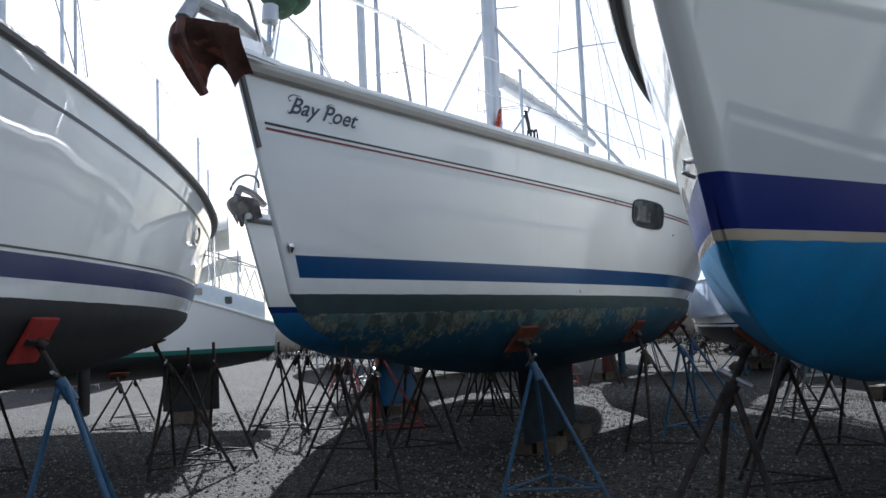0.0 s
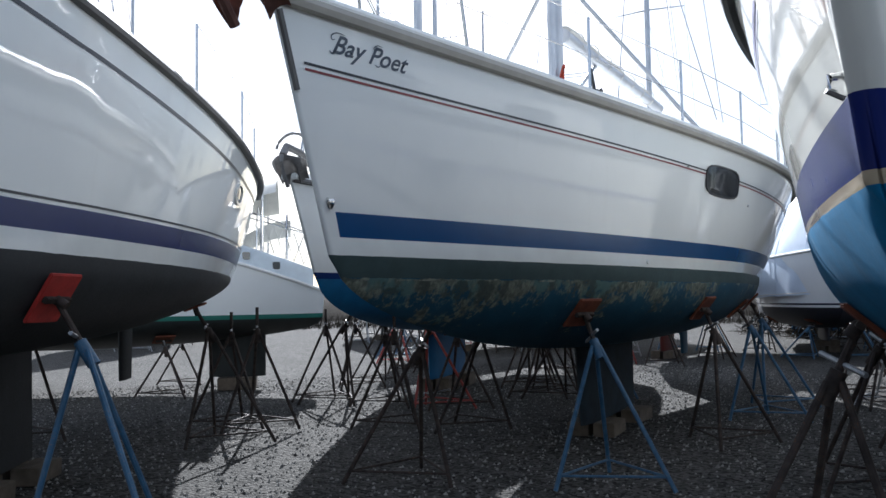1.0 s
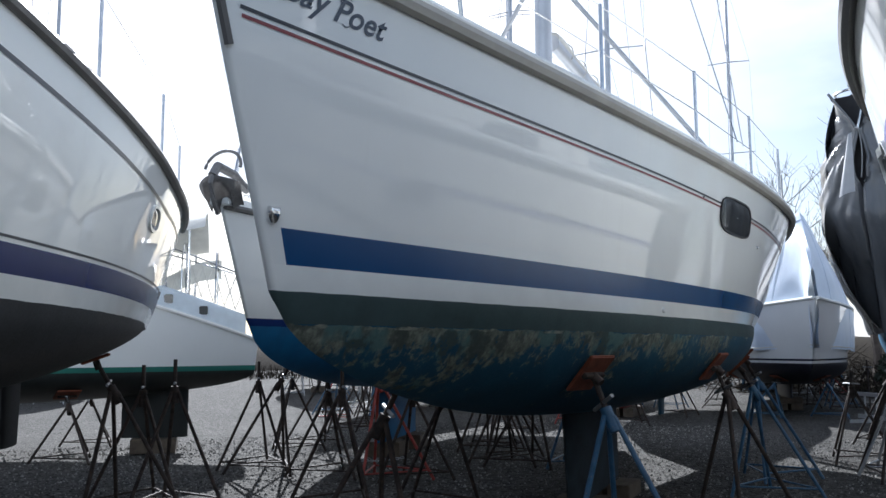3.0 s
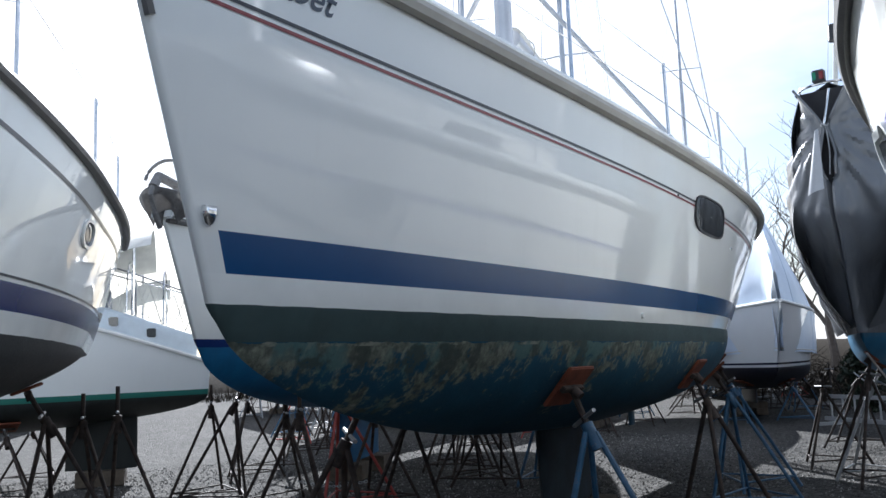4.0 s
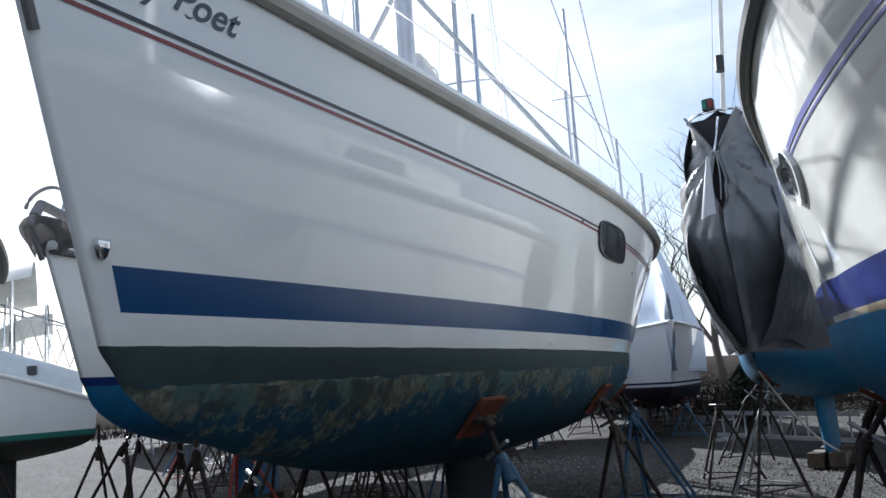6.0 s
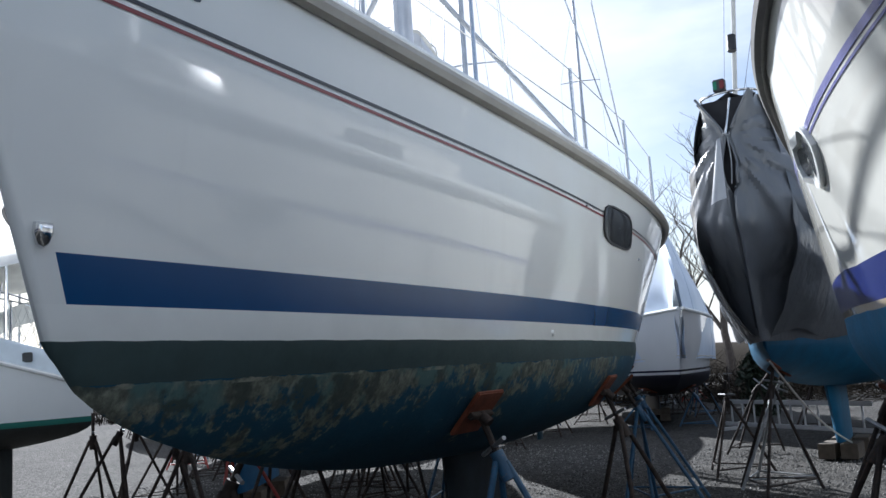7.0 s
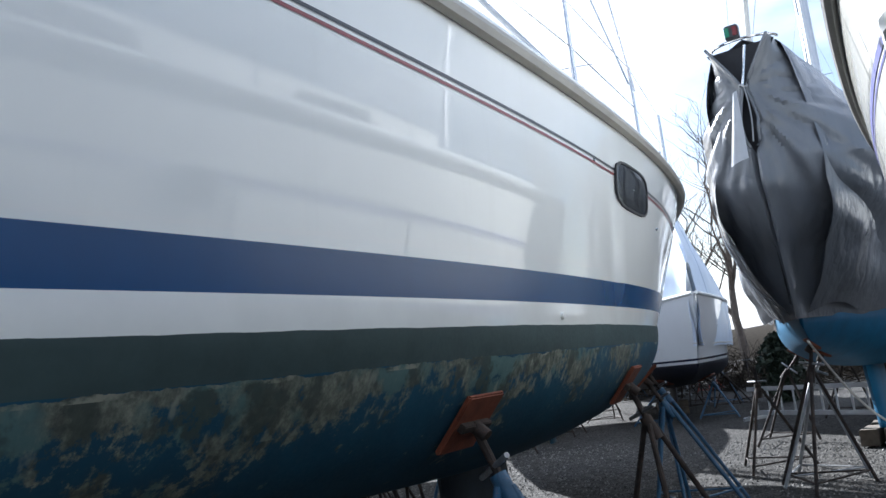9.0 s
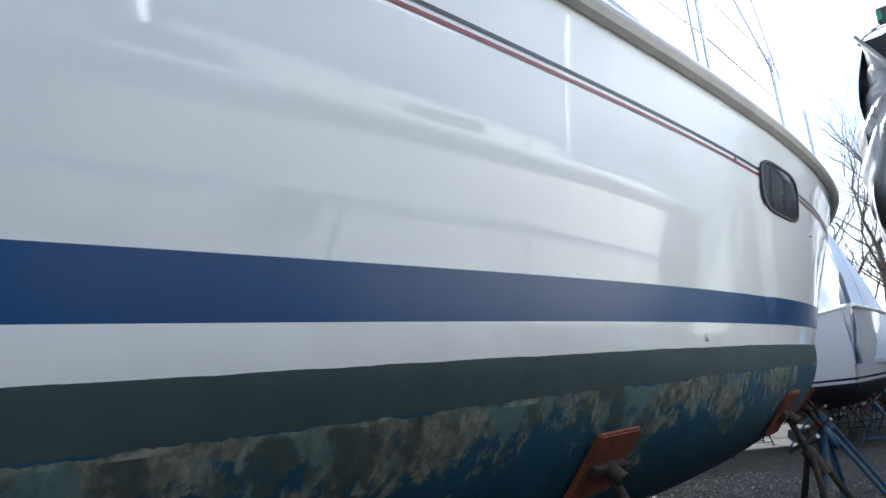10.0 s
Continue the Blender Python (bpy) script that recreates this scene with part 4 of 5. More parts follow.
rings = []
NS, NA = 100, 84
for i in range(NS + 1):
    s = (i / NS) ** 1.5
    hp = COVERED.at(s, 1.0)
    low = COVERED.at(s, COVERED.height(s, 1.60 + 0.07 * s + 0.05 * math.sin(s * 40)))
    top = PEAK - 0.50 * min(1, s * 3.2) ** 0.8
    topw = 0.30 + 0.50 * min(1, s * 3.5)
    shoulder = max(hp.x + 0.05, 0.50 + 0.75 * min(1, s * 3.0) ** 0.8)
    ring = []
    for j in range(NA + 1):
        f = j / NA * 2 - 1
        g, sg = abs(f), (1 if f >= 0 else -1)
        if g < 0.2:
            k = g / 0.2
            x, z = topw * k, top + 0.09 * (1 - k * k) - 0.05 * math.sin(math.pi * k)
        elif g < 0.6:
            k = (g - 0.2) / 0.4
            x, z = topw + (shoulder - topw) * math.sin(k * math.pi / 2) ** 0.9, top + (hp.z + 0.02 - top) * k
        else:
            k = (g - 0.6) / 0.4
            x, z = shoulder + (low.x + 0.05 - shoulder) * k ** 1.25 + 0.05 * math.sin(math.pi * k), hp.z + 0.02 + (low.z - hp.z - 0.02) * k
        if g > 0.6:
            x = max(x, COVERED.at(s, COVERED.height(s, z)).x + 0.05)
        y = hp.y + (low.y - hp.y) * max(0.0, g - 0.6) / 0.4
        hang = 0.05 * math.sin(s * 46 + 4 * noise.noise((s * 5, g * 2 * sg, 1.0))) * max(0.0, g - 0.15) + 0.07 * noise.noise((s * 7, g * 3 * sg, 4.0))
        crease = 0.05 * abs(noise.noise((s * 9 + 2, f * 5, 2.0))) + 0.012 * noise.noise((s * 40, f * 16, 9.0))
        ring.append(Vector((sg * (x + (hang + crease) * (0.2 if g < 0.2 else 1)), y + 0.04 * noise.noise((f * 5, s * 9, 5.0)), z + 0.04 * noise.noise((s * 11, f * 4, 8.0)))))
    rings.append(ring)
tarp = thing("tarpaulin", covered.matrix_basis, "creased grey tarpaulin laced over a laid-up sloop", "tarpaulin")
part("cloth", loft(rings, closed=False), M_TARP, tarp)


def front_y(z):
    return COVERED.at(0, COVERED.height(0, min(z, BOW.z))).y - 0.10 - 0.10 * min(1, max(0, (z - 2.2) / 0.6))


# two front flaps, lashed together, with a dark opening above and below the lashing
for sd in (1, -1):
    rows_f = []
    for k in range(71):
        z = 1.56 + (PEAK - 1.56) * k / 70
        w0, w1 = front_gap(z), front_half(z, sd)
        row = []
        for u in np.linspace(0, 1, 33):
            x = w0 + (w1 - w0) * u
            prow = min(1.0, max(0.0, (3.0 - z) / 0.8))
            deep = (0.65 + 0.70 * prow if sd > 0 else 0.42 + 0.12 * prow) * u ** (2.2 - 1.1 * prow) - fold(x, z, sd) - 0.05 * math.exp(-((u - 0.05) / 0.06) ** 2)
            row.append(Vector((sd * (x + 0.03 * noise.noise((u * 3, z * 4, sd * 2.0)) * u), front_y(z) + deep, z - 0.03 * u * u)))
        rows_f.append(row)
    flap = part("flap", loft(rows_f, closed=False), M_TARP, tarp)
    edge_pts = [Vector((sd * (front_gap(z) + 0.004), front_y(z) - 0.055 - fold(front_gap(z), z, sd), z)) for z in np.linspace(3.1, PEAK, 20)]
    part("hem", rod(edge_pts, 0.014, 6), M_TARP, flap)
# a turned-back corner of one flap hangs out of the slit
turned = [[Vector((-0.05 - 0.16 * u * (0.25 + 0.75 * f), front_y(z) - 0.12 - 0.05 * math.sin(u * 3), z - 0.05 * u)) for u in np.linspace(0, 1, 7)] for f, z in ((k / 9, 3.62 - 0.62 * k / 9) for k in range(10))]
part("turned_corner", loft(turned, closed=False), M_TARP_PALE, tarp, "pale turned-back corner of the tarpaulin")
# near-black sheet behind the slit stands for the shade inside the cover
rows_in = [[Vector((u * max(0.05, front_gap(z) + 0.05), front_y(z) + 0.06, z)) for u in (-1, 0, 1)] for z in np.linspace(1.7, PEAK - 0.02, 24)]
part("gap_shade", loft(rows_in, closed=False), M_GAP_SHADE, tarp, "near-black sheet painted as the shade between the laced flaps")
part("lacing", rod([(0.035 * math.cos(a), front_y(TIE) - 0.07 + 0.02 * math.sin(a), TIE + 0.014 * math.sin(2 * a)) for a in np.linspace(0, 2 * math.pi, 14)], 0.007, 5), M_GALV, tarp)
part("lacing", rod([(0.02 * math.sin(3 * f), front_y(TIE) - 0.06, 3.15 + 0.5 * f) for f in np.linspace(0, 1, 8)], 0.007, 5), M_GALV, tarp)
part("lacing", rod([(0.07 - 0.07 * f, front_y(TIE) - 0.05 - 0.03 * f, PEAK - 0.05 - 0.36 * f) for f in np.linspace(0, 1, 6)], 0.012, 5), M_STEEL, tarp)
fy = COVERED.at(0, 1).y - 0.12
part("pulpit", rod([(0.30 * math.cos(a), fy - 0.22 * math.sin(a) + 0.15, 4.12) for a in np.linspace(0, math.pi, 13)], 0.014, 8), M_STEEL, covered)
m_redlens, m_greenlens = plain("red_lens", (0.16, 0.02, 0.02), 0.2), plain("green_lens", (0.02, 0.16, 0.09), 0.2)
lamp = part("bow_light", box((0.12, 0.08, 0.13), pose(-0.03, fy - 0.08, 4.19), 0.01), M_RUBBER, covered)
part("red_lens", box((0.05, 0.085, 0.10), pose(0.002, fy - 0.085, 4.19), 0.008), m_redlens, lamp)
part("green_lens", box((0.05, 0.085, 0.10), pose(-0.062, fy - 0.085, 4.19), 0.008), m_greenlens, lamp)
mast_parts(covered, 3.4, 3.2, 14.5, 0.085, fore=(0, -0.1, 4.0), aft=(0, 9.3, 3.0), rails=1.3)
part("furling_drum", bar((0, 0.06, 4.72), (0, 0.09, 4.9), 0.05, n=12), M_RUBBER, covered)
part("furled_jib", bar((0, -0.08, 4.05), (0, 3.1, 13.6), 0.026, 0.02, 8), M_CANVAS, covered)

# low cabin of the yacht on the sunny side
rings = []
for i in range(15):
    f = i / 14
    y = 2.0 + 4.4 * f
    w = RIGHT.deck_half(y / RIGHT.L) * (0.58 + 0.05 * math.sin(math.pi * f))
    h = 0.46 * min(1, f * 3.5) ** 0.7
    z = RIGHT.sheer(y / RIGHT.L)
    rings.append([Vector((w * x, y, z + 0.02 + h * zz)) for x, zz in ((-1, 0), (-0.94, 0.75), (-0.7, 1.0), (0, 1.12), (0.7, 1.0), (0.94, 0.75), (1, 0))])
M_CABIN = plain("chalky_cabin_gelcoat", (0.56, 0.56, 0.53), 0.65, vary=0.1, scale=4.0, shine=0.25)
part("coachroof", loft(rings), M_CABIN, right_boat)
for sd in (1, -1):
    for y in (3.3, 4.75):
        w = RIGHT.deck_half(y / RIGHT.L) * 0.60
        part("cabin_window", box((0.02, 1.2, 0.24), pose(sd * w, y, RIGHT.sheer(y / RIGHT.L) + 0.23, 0, -sd * 10, 0), 0.006), M_WINDOW, right_boat)


# ---- keel blocks and stands ----
def under_keel(boat, y, bottom, size=0.5):
    p = boat.matrix_basis @ Vector((0, y, 0))
    blocks(p.x, p.y, math.degrees(boat.matrix_basis.to_euler().z) + random.uniform(-4, 4), bottom - 0.002, size)


for boat, ys, bottom in ((poet, (4.7, 5.8), 0.14), (right_boat, (4.1, 5.0), 0.14), (left_boat, (5.5, 6.4), 0.14), (behind, (4.1, 5.1), 0.2), (covered, (3.3, 4.1), 0.2)):
    for y in ys:
        under_keel(boat, y, bottom)

BLUE = dict(iron=M_BLUEPIPE, label="blue-painted boat stand on gravel, pad against a hull")
GALV = dict(iron=M_GALV, label="galvanised boat stand on gravel, pad against a hull")
RED = dict(iron=M_REDPIPE, label="red-painted boat stand on gravel, pad against a hull")
stand_under(poet, POET, 2.42, 1.27, 1, 0.24, turn=0.4, pad_size=0.27, iron=M_BLUEPIPE, label="blue boat stand with an orange pad against a sloop")
stand_under(poet, POET, 4.52, 1.27, 1, 0.22, turn=1.1, pad_size=0.27, label="iron boat stand with an orange pad against a sloop")
stand_under(poet, POET, 6.3, 1.24, 1, 0.30, turn=0.2, **BLUE)
stand_under(poet, POET, 7.4, 1.30, 1, 0.30, turn=0.9, **BLUE)
stand_under(poet, POET, 2.0, 1.22, -1, 0.25, turn=0.3)
stand_under(poet, POET, 4.5, 1.2, -1, 0.3, turn=0.8)
stand_under(poet, POET, 7.4, 1.25, -1, 0.3, turn=0.1)
stand_under(left_boat, LEFT, 4.1, 1.42, 1, 0.38, turn=2.4, pad=M_PADRED, pad_size=0.30, iron=M_BLUEPIPE, label="blue boat stand with a red pad against a sloop")
stand_under(left_boat, LEFT, 7.9, 1.36, 1, 0.30, turn=1.0, pad_size=0.22, spread=0.5)
stand_under(left_boat, LEFT, 5.2, 1.2, -1, 0.3, turn=0.5)
stand_under(left_boat, LEFT, 8.2, 1.3, -1, 0.3, turn=0.9)
stand_under(right_boat, RIGHT, 1.75, 1.27, -1, 0.25, turn=0.2, pad_size=0.2)
stand_under(right_boat, RIGHT, 4.6, 1.2, -1, 0.3, turn=0.7)
stand_under(right_boat, RIGHT, 6.6, 1.3, -1, 0.3, turn=0.1)
stand_under(right_boat, RIGHT, 1.9, 1.25, 1, 0.3, turn=0.5)
stand_under(right_boat, RIGHT, 4.6, 1.2, 1, 0.3, turn=0.1)
for y, sd, t in ((2.2, -1, 0.2), (2.0, 1, 0.9), (5.0, -1, 0.3), (5.2, 1, 0.0), (7.2, -1, 0.5), (7.2, 1, 0.6)):
    stand_under(behind, BEHIND, y, 1.3, sd, 0.3, turn=t, **(RED if (y, sd) == (2.0, 1) else {}))
stand_under(covered, COVERED, 0.8, 1.22, -1, 0.25, turn=0.3, pad_size=0.16, **GALV)
stand_under(covered, COVERED, 0.3, 1.25, -1, 0.12, turn=0.8, pad_size=0.16)
stand_under(covered, COVERED, 3.8, 1.15, 1, 0.4, turn=0.8, pad=M_PADRED)
stand_under(covered, COVERED, 4.0, 1.15, -1, 0.4, turn=0.3)
stand_under(covered, COVERED, 7.0, 1.15, -1, 0.4, turn=0.3)


def spare_stand(x, y, tall, iron, turn=0.0, spread=0.48, group="boat stands"):
    """A stand in store: no hull above it, its pad missing."""
    return jack_stand((x, y, tall), (0, 0, 1), (x, y), iron=iron, pad_size=0, turn=turn, spread=spread, label="unused rusty iron boat stand standing on gravel")


# nested stands left beside the hulls
for x, y, h, ir, t in ((-9.25, 4.15, 1.25, M_IRON, 0.5), (-8.95, 4.35, 1.3, M_IRON, 0.9), (-11.05, 5.98, 1.25, M_IRON, 0.4), (-12.37, 7.0, 1.2, M_IRON, 1.2), (-8.1, 5.6, 1.25, M_IRON, 0.1),
                       (-15.2, 9.6, 1.15, M_IRON, 0.3), (-16.0, 10.3, 1.2, M_IRON, 0.8), (-16.9, 10.0, 1.15, M_REDPIPE, 0.1), (-17.6, 11.2, 1.2, M_IRON, 0.6), (-18.4, 10.6, 1.1, M_IRON, 1.0), (-19.0, 11.9, 1.2, M_GALV, 0.3), (-14.6, 9.0, 1.2, M_IRON, 0.9),
                       (-9.6, 8.6, 1.15, M_IRON, 0.2), (-10.2, 9.1, 1.15, M_IRON, 0.8), (-10.9, 9.3, 1.2, M_IRON, 0.4), (-9.0, 9.2, 1.1, M_BLUEPIPE, 0.6),
                       (-7.3, 12.3, 1.1, M_IRON, 0.6), (-13.6, 20.6, 1.1, M_IRON, 0.2), (-13.1, 21.3, 1.15, M_BLUEPIPE, 0.7), (-12.5, 21.6, 1.1, M_IRON, 1.1), (-12.0, 22.0, 1.1, M_IRON, 0.4), (-14.2, 21.9, 1.1, M_IRON, 0.9)):
    spare_stand(x, y, h, ir, t)

# chain lying between two stands
bm = bmesh.new()
a, b = Vector((-9.9, 6.5, 0.24)), Vector((-9.3, 6.95, 0.24))
for k in range(26):
    p = a.lerp(b, k / 25) - Vector((0, 0, 0.05 * math.sin(math.pi * k / 25)))
    m = Matrix.Translation(p) @ pose(0, 0, 0, 90 * (k % 2), 0, 38)
    path_tube(bm, [m @ Vector((0.022 * math.cos(q), 0.012 * math.sin(q), 0)) for q in np.linspace(0, 2 * math.pi, 9)], 0.004, 4)
tagged(finish("chain", bm, M_GALV), "short galvanised chain strung between two boat stands", "chain")
spare_stand(-10.0, 6.4, 1.1, M_IRON, 0.2)
spare_stand(-9.25, 7.05, 1.1, M_IRON, 0.7)

# ---- motor sailer far left: high cabin, netted rail, green boot top ----
KETCH = Hull(9.2, 1.6, 1.11, 0.46, 1.32, 1.25, body=0.42, fine=2.6, stern=0.12, rake=0.1, low=0.34, lift=1.3)
ketch = thing("motor_sailer", pose(-13.2, 6.75, 0, 0, 0, 160), "white motor sailer with green boot top, netted rails and canvas dodger", "motor sailer")
M_KETCH = hull_paint("motor_sailer_hull", (0.74, 0.76, 0.76), [(1.20, 0.0, (0.03, 0.16, 0.13), False, None), (1.13, 0.0, (0.025, 0.03, 0.03), True, None)], gloss=0.3)
part("hull", KETCH.skin(40, 20), M_KETCH, ketch)
part("deck", KETCH.deck(), M_GEL, ketch)
part("keel", keel_fin(KETCH, 0.9, 0.9, 0, 0.2, thick=0.3, sweep=0.0, taper=1.0), M_KETCH, ketch)
part("keel", keel_fin(KETCH, 4.6, 1.5, 0, 0.2, thick=0.3, sweep=0.0, taper=0.9), M_KETCH, ketch)
under_keel(ketch, 1.35, 0.2, 0.6)
under_keel(ketch, 5.3, 0.2, 0.6)
M_PALEBLUE = plain("pale_blue_gelcoat", (0.64, 0.71, 0.76), 0.35, vary=0.06)
rings = []
for i in range(15):
    f = i / 14
    y = 0.12 + 7.6 * f
    w = KETCH.deck_half(y / KETCH.L) - 0.03
    z = KETCH.sheer(y / KETCH.L)
    rings.append([Vector((w * x, y, z + 0.32 * q)) for x, q in ((-1, 0), (-0.985, 0.6), (-0.95, 0.9), (-0.86, 1.0), (0.86, 1.0), (0.95, 0.9), (0.985, 0.6), (1, 0))])
part("cabin_side", loft(rings), M_PALEBLUE, ketch, "pale blue raised cabin side")
for sd in (1, -1):
    part("rub_rail", KETCH.rail(sd, 0.03, 0.0), M_GEL, ketch)
    for y in (0.72, 1.18, 2.1, 3.0, 4.0, 5.0):
        w = KETCH.deck_half(y / KETCH.L) - 0.03
        part("cabin_window", box((0.05, 0.13, 0.12), pose(sd * w * 0.985, y, KETCH.sheer(y / KETCH.L) + 0.16, 0, 0, 0), 0.01), M_WINDOW, ketch)
    bm = bmesh.new()
    ys = np.linspace(0.12, 6.0, 38)
    rail_at = lambda y, up: Vector((sd * (KETCH.deck_half(y / KETCH.L) * 0.86), y, KETCH.sheer(y / KETCH.L) + 0.32 + up))
    for a, b in zip(ys, ys[1:]):
        tube(bm, rail_at(a, 0.02), rail_at(b, 0.5), 0.005, n=4)
        tube(bm, rail_at(a, 0.5), rail_at(b, 0.02), 0.005, n=4)
    part("rail_net", bm, M_ROPE, ketch, "white netting laced to the rail")
    for y in np.linspace(0.12, 6.0, 8):
        part("stanchion", bar(rail_at(y, 0), rail_at(y, 0.56), 0.014, n=6), M_STEEL, ketch)
    part("hand_rail", rod([rail_at(y, 0.56) for y in np.linspace(0.12, 6.0, 9)], 0.012, 6), M_STEEL, ketch)
M_NAVY = plain("dark_blue_canvas", (0.11, 0.125, 0.15), 0.85, vary=0.2)
rings = []
for i in range(11):
    f = i / 10
    y = 1.3 + 2.2 * f
    h = 0.62 * min(1, math.sin(math.pi * (0.15 + 0.75 * f)) + 0.2)
    z = KETCH.sheer(y / KETCH.L) + 0.32
    rings.append([Vector((0.75 * math.cos(a), y, z + h * math.sin(a) ** 0.7)) for a in np.linspace(0, math.pi, 13)])
part("dodger", loft(rings), M_NAVY, ketch, "dark blue canvas dodger")
part("awning", loft([[Vector((1.1 * x, y, 3.42 - 0.38 * x * x - 0.05 * y + 0.07 * math.sin(y * 4 + x))) for x in np.linspace(-1, 1, 9)] for y in np.linspace(0.7, 4.4, 18)], closed=False), M_CANVAS, ketch, "cream awning stretched over the deck")
for y in (0.9, 2.4, 4.2):
    for sd in (1, -1):
        part("awning_pole", bar((sd * 1.1, y, KETCH.sheer(y / KETCH.L) + 0.3), (sd * 1.15, y, 3.02), 0.016, n=6), M_STEEL, ketch)
for y in (0.55, 1.0, 1.5, 2.1, 2.8):
    base = KETCH.sheer(y / KETCH.L) + 0.30
    part("frame_bow", rod([(0.85 * math.cos(a), y, base + (0.75 + 0.08 * math.sin(y * 3)) * math.sin(a) ** 0.6) for a in np.linspace(0, math.pi, 15)], 0.012, 6), M_STEEL, ketch)
part("side_cloth", loft([[Vector((0.95 + 0.05 * math.sin(f * 9), 0.5 + 1.5 * f, KETCH.sheer(0.1) + 0.95 - 0.45 * f - 0.30 * u + 0.06 * math.sin(f * 7))) for u in np.linspace(0, 1, 5)] for f in np.linspace(0, 1, 14)], closed=False), M_CANVAS, ketch, "loose cream side cloth of the awning")
mast_parts(ketch, 4.3, 2.4, 14.0, 0.09, rails=1.6)
for y, sd in ((2.4, 1), (2.4, -1), (5.4, 1), (5.4, -1), (7.6, 1)):
    stand_under(ketch, KETCH, y, 0.86, sd, 0.3, turn=y)

# ---- motor cruiser under white shrink wrap ----
CRUISER = Hull(9.5, 1.65, 1.08, 1.25, 1.15, 1.15, body=0.5, fine=2.6, stern=0.06, rake=0.6)
cruiser = thing("motor_cruiser", pose(-10.9, 17.0, 0, 0, 0, 42), "white motor cruiser half under shrink wrap, dark bottom", "motor cruiser")
M_CRUISER = hull_paint("cruiser_hull", (0.76, 0.77, 0.78), [(1.20, 0.0, (0.02, 0.025, 0.05), False, None), (1.16, 0.0, (0.74, 0.75, 0.76), False, None), (1.11, 0.0, (0.02, 0.022, 0.035), True, None)])
part("hull", CRUISER.skin(40, 20), M_CRUISER, cruiser)
part("deck", CRUISER.deck(), M_GEL, cruiser)
rings = []
for i in range(13):
    f = i / 12
    y = 2.0 + 5.5 * f
    w = CRUISER.deck_half(y / CRUISER.L) * 0.88
    z = CRUISER.sheer(y / CRUISER.L)
    h = 0.95 * min(1, f * 3.2) ** 0.8
    rings.append([Vector((w * x, y, z + h * q)) for x, q in ((-1, 0), (-0.9, 0.7), (-0.8, 0.96), (-0.5, 1.04), (0.5, 1.04), (0.8, 0.96), (0.9, 0.7), (1, 0))])
part("cabin", loft(rings), M_GEL, cruiser)
for sd in (1, -1):
    for y in (3.9, 5.0, 6.1):
        w = CRUISER.deck_half(y / CRUISER.L) * 0.88
        part("cabin_window", box((0.03, 0.95, 0.42), pose(sd * w * 0.94, y, CRUISER.sheer(y / CRUISER.L) + 0.42, 0, -sd * 8, 0), 0.02), M_WINDOW, cruiser)
    part("rub_rail", CRUISER.rail(sd, 0.035, 0.0), M_GEL, cruiser)
knob(CRUISER, 1, 2.6, 1.88, 0.10, 0.02, M_WINDOW, cruiser, "round_port")
M_WRAP = plain("white_shrink_wrap", (0.60, 0.68, 0.80), 0.35, vary=0.10, scale=2.0, grain=0.3)
wrap = thing("shrink_wrap", cruiser.matrix_basis, "white plastic shrink wrap tented over a motor cruiser", "boat cover")
rings = []
for i in range(31):
    f = i / 30
    y = -0.55 + 5.2 * f
    s = min(1, max(0.0, y / CRUISER.L))
    hp = CRUISER.at(s, 1.0)
    top = 2.9 + 1.3 * min(1, f * 3.0) ** 0.7
    ring = []
    for j in range(33):
        q = j / 32 * 2 - 1
        g, sg = abs(q), (1 if q >= 0 else -1)
        bulge = math.sin(g * math.pi / 2)
        x = (hp.x + 0.10) * (0.12 + 0.88 * bulge)
        z = top + (hp.z - 0.92 - top) * g ** 1.25
        if z < hp.z:
            x = max(x - 0.10 * (hp.z - z), CRUISER.at(s, CRUISER.height(s, z)).x + 0.04)
        ring.append(Vector((sg * (x + 0.03 * noise.noise((f * 9, q * 4, 3.0))), max(y, hp.y - 0.06), z + 0.03 * noise.noise((f * 7, q * 5, 6.0)))))
    rings.append(ring)
part("film", loft(rings, closed=False), M_WRAP, wrap)
for k in (0, -1):
    part("hem_strap", rod([ring[k] + Vector((0, 0, 0.05)) for ring in rings], 0.012, 5), M_ROPE, wrap, "white strap drawn round the hem")
for k in (8, 16, 24):
    part("seam", rod([p + Vector((0, 0, 0.004)) for p in rings[k]], 0.008, 4), M_WRAP, wrap)
part("keel", keel_fin(CRUISER, 3.0, 2.5, 0, 0.3, thick=0.2, sweep=0.0, taper=1.0), M_CRUISER, cruiser)
under_keel(cruiser, 3.8, 0.3, 0.6)
for y, sd in ((1.6, 1), (1.6, -1), (4.0, 1), (4.0, -1), (6.6, 1), (6.6, -1)):
    stand_under(cruiser, CRUISER, y, 0.80, sd, 0.25, turn=y, **(BLUE if y < 3 else {}))

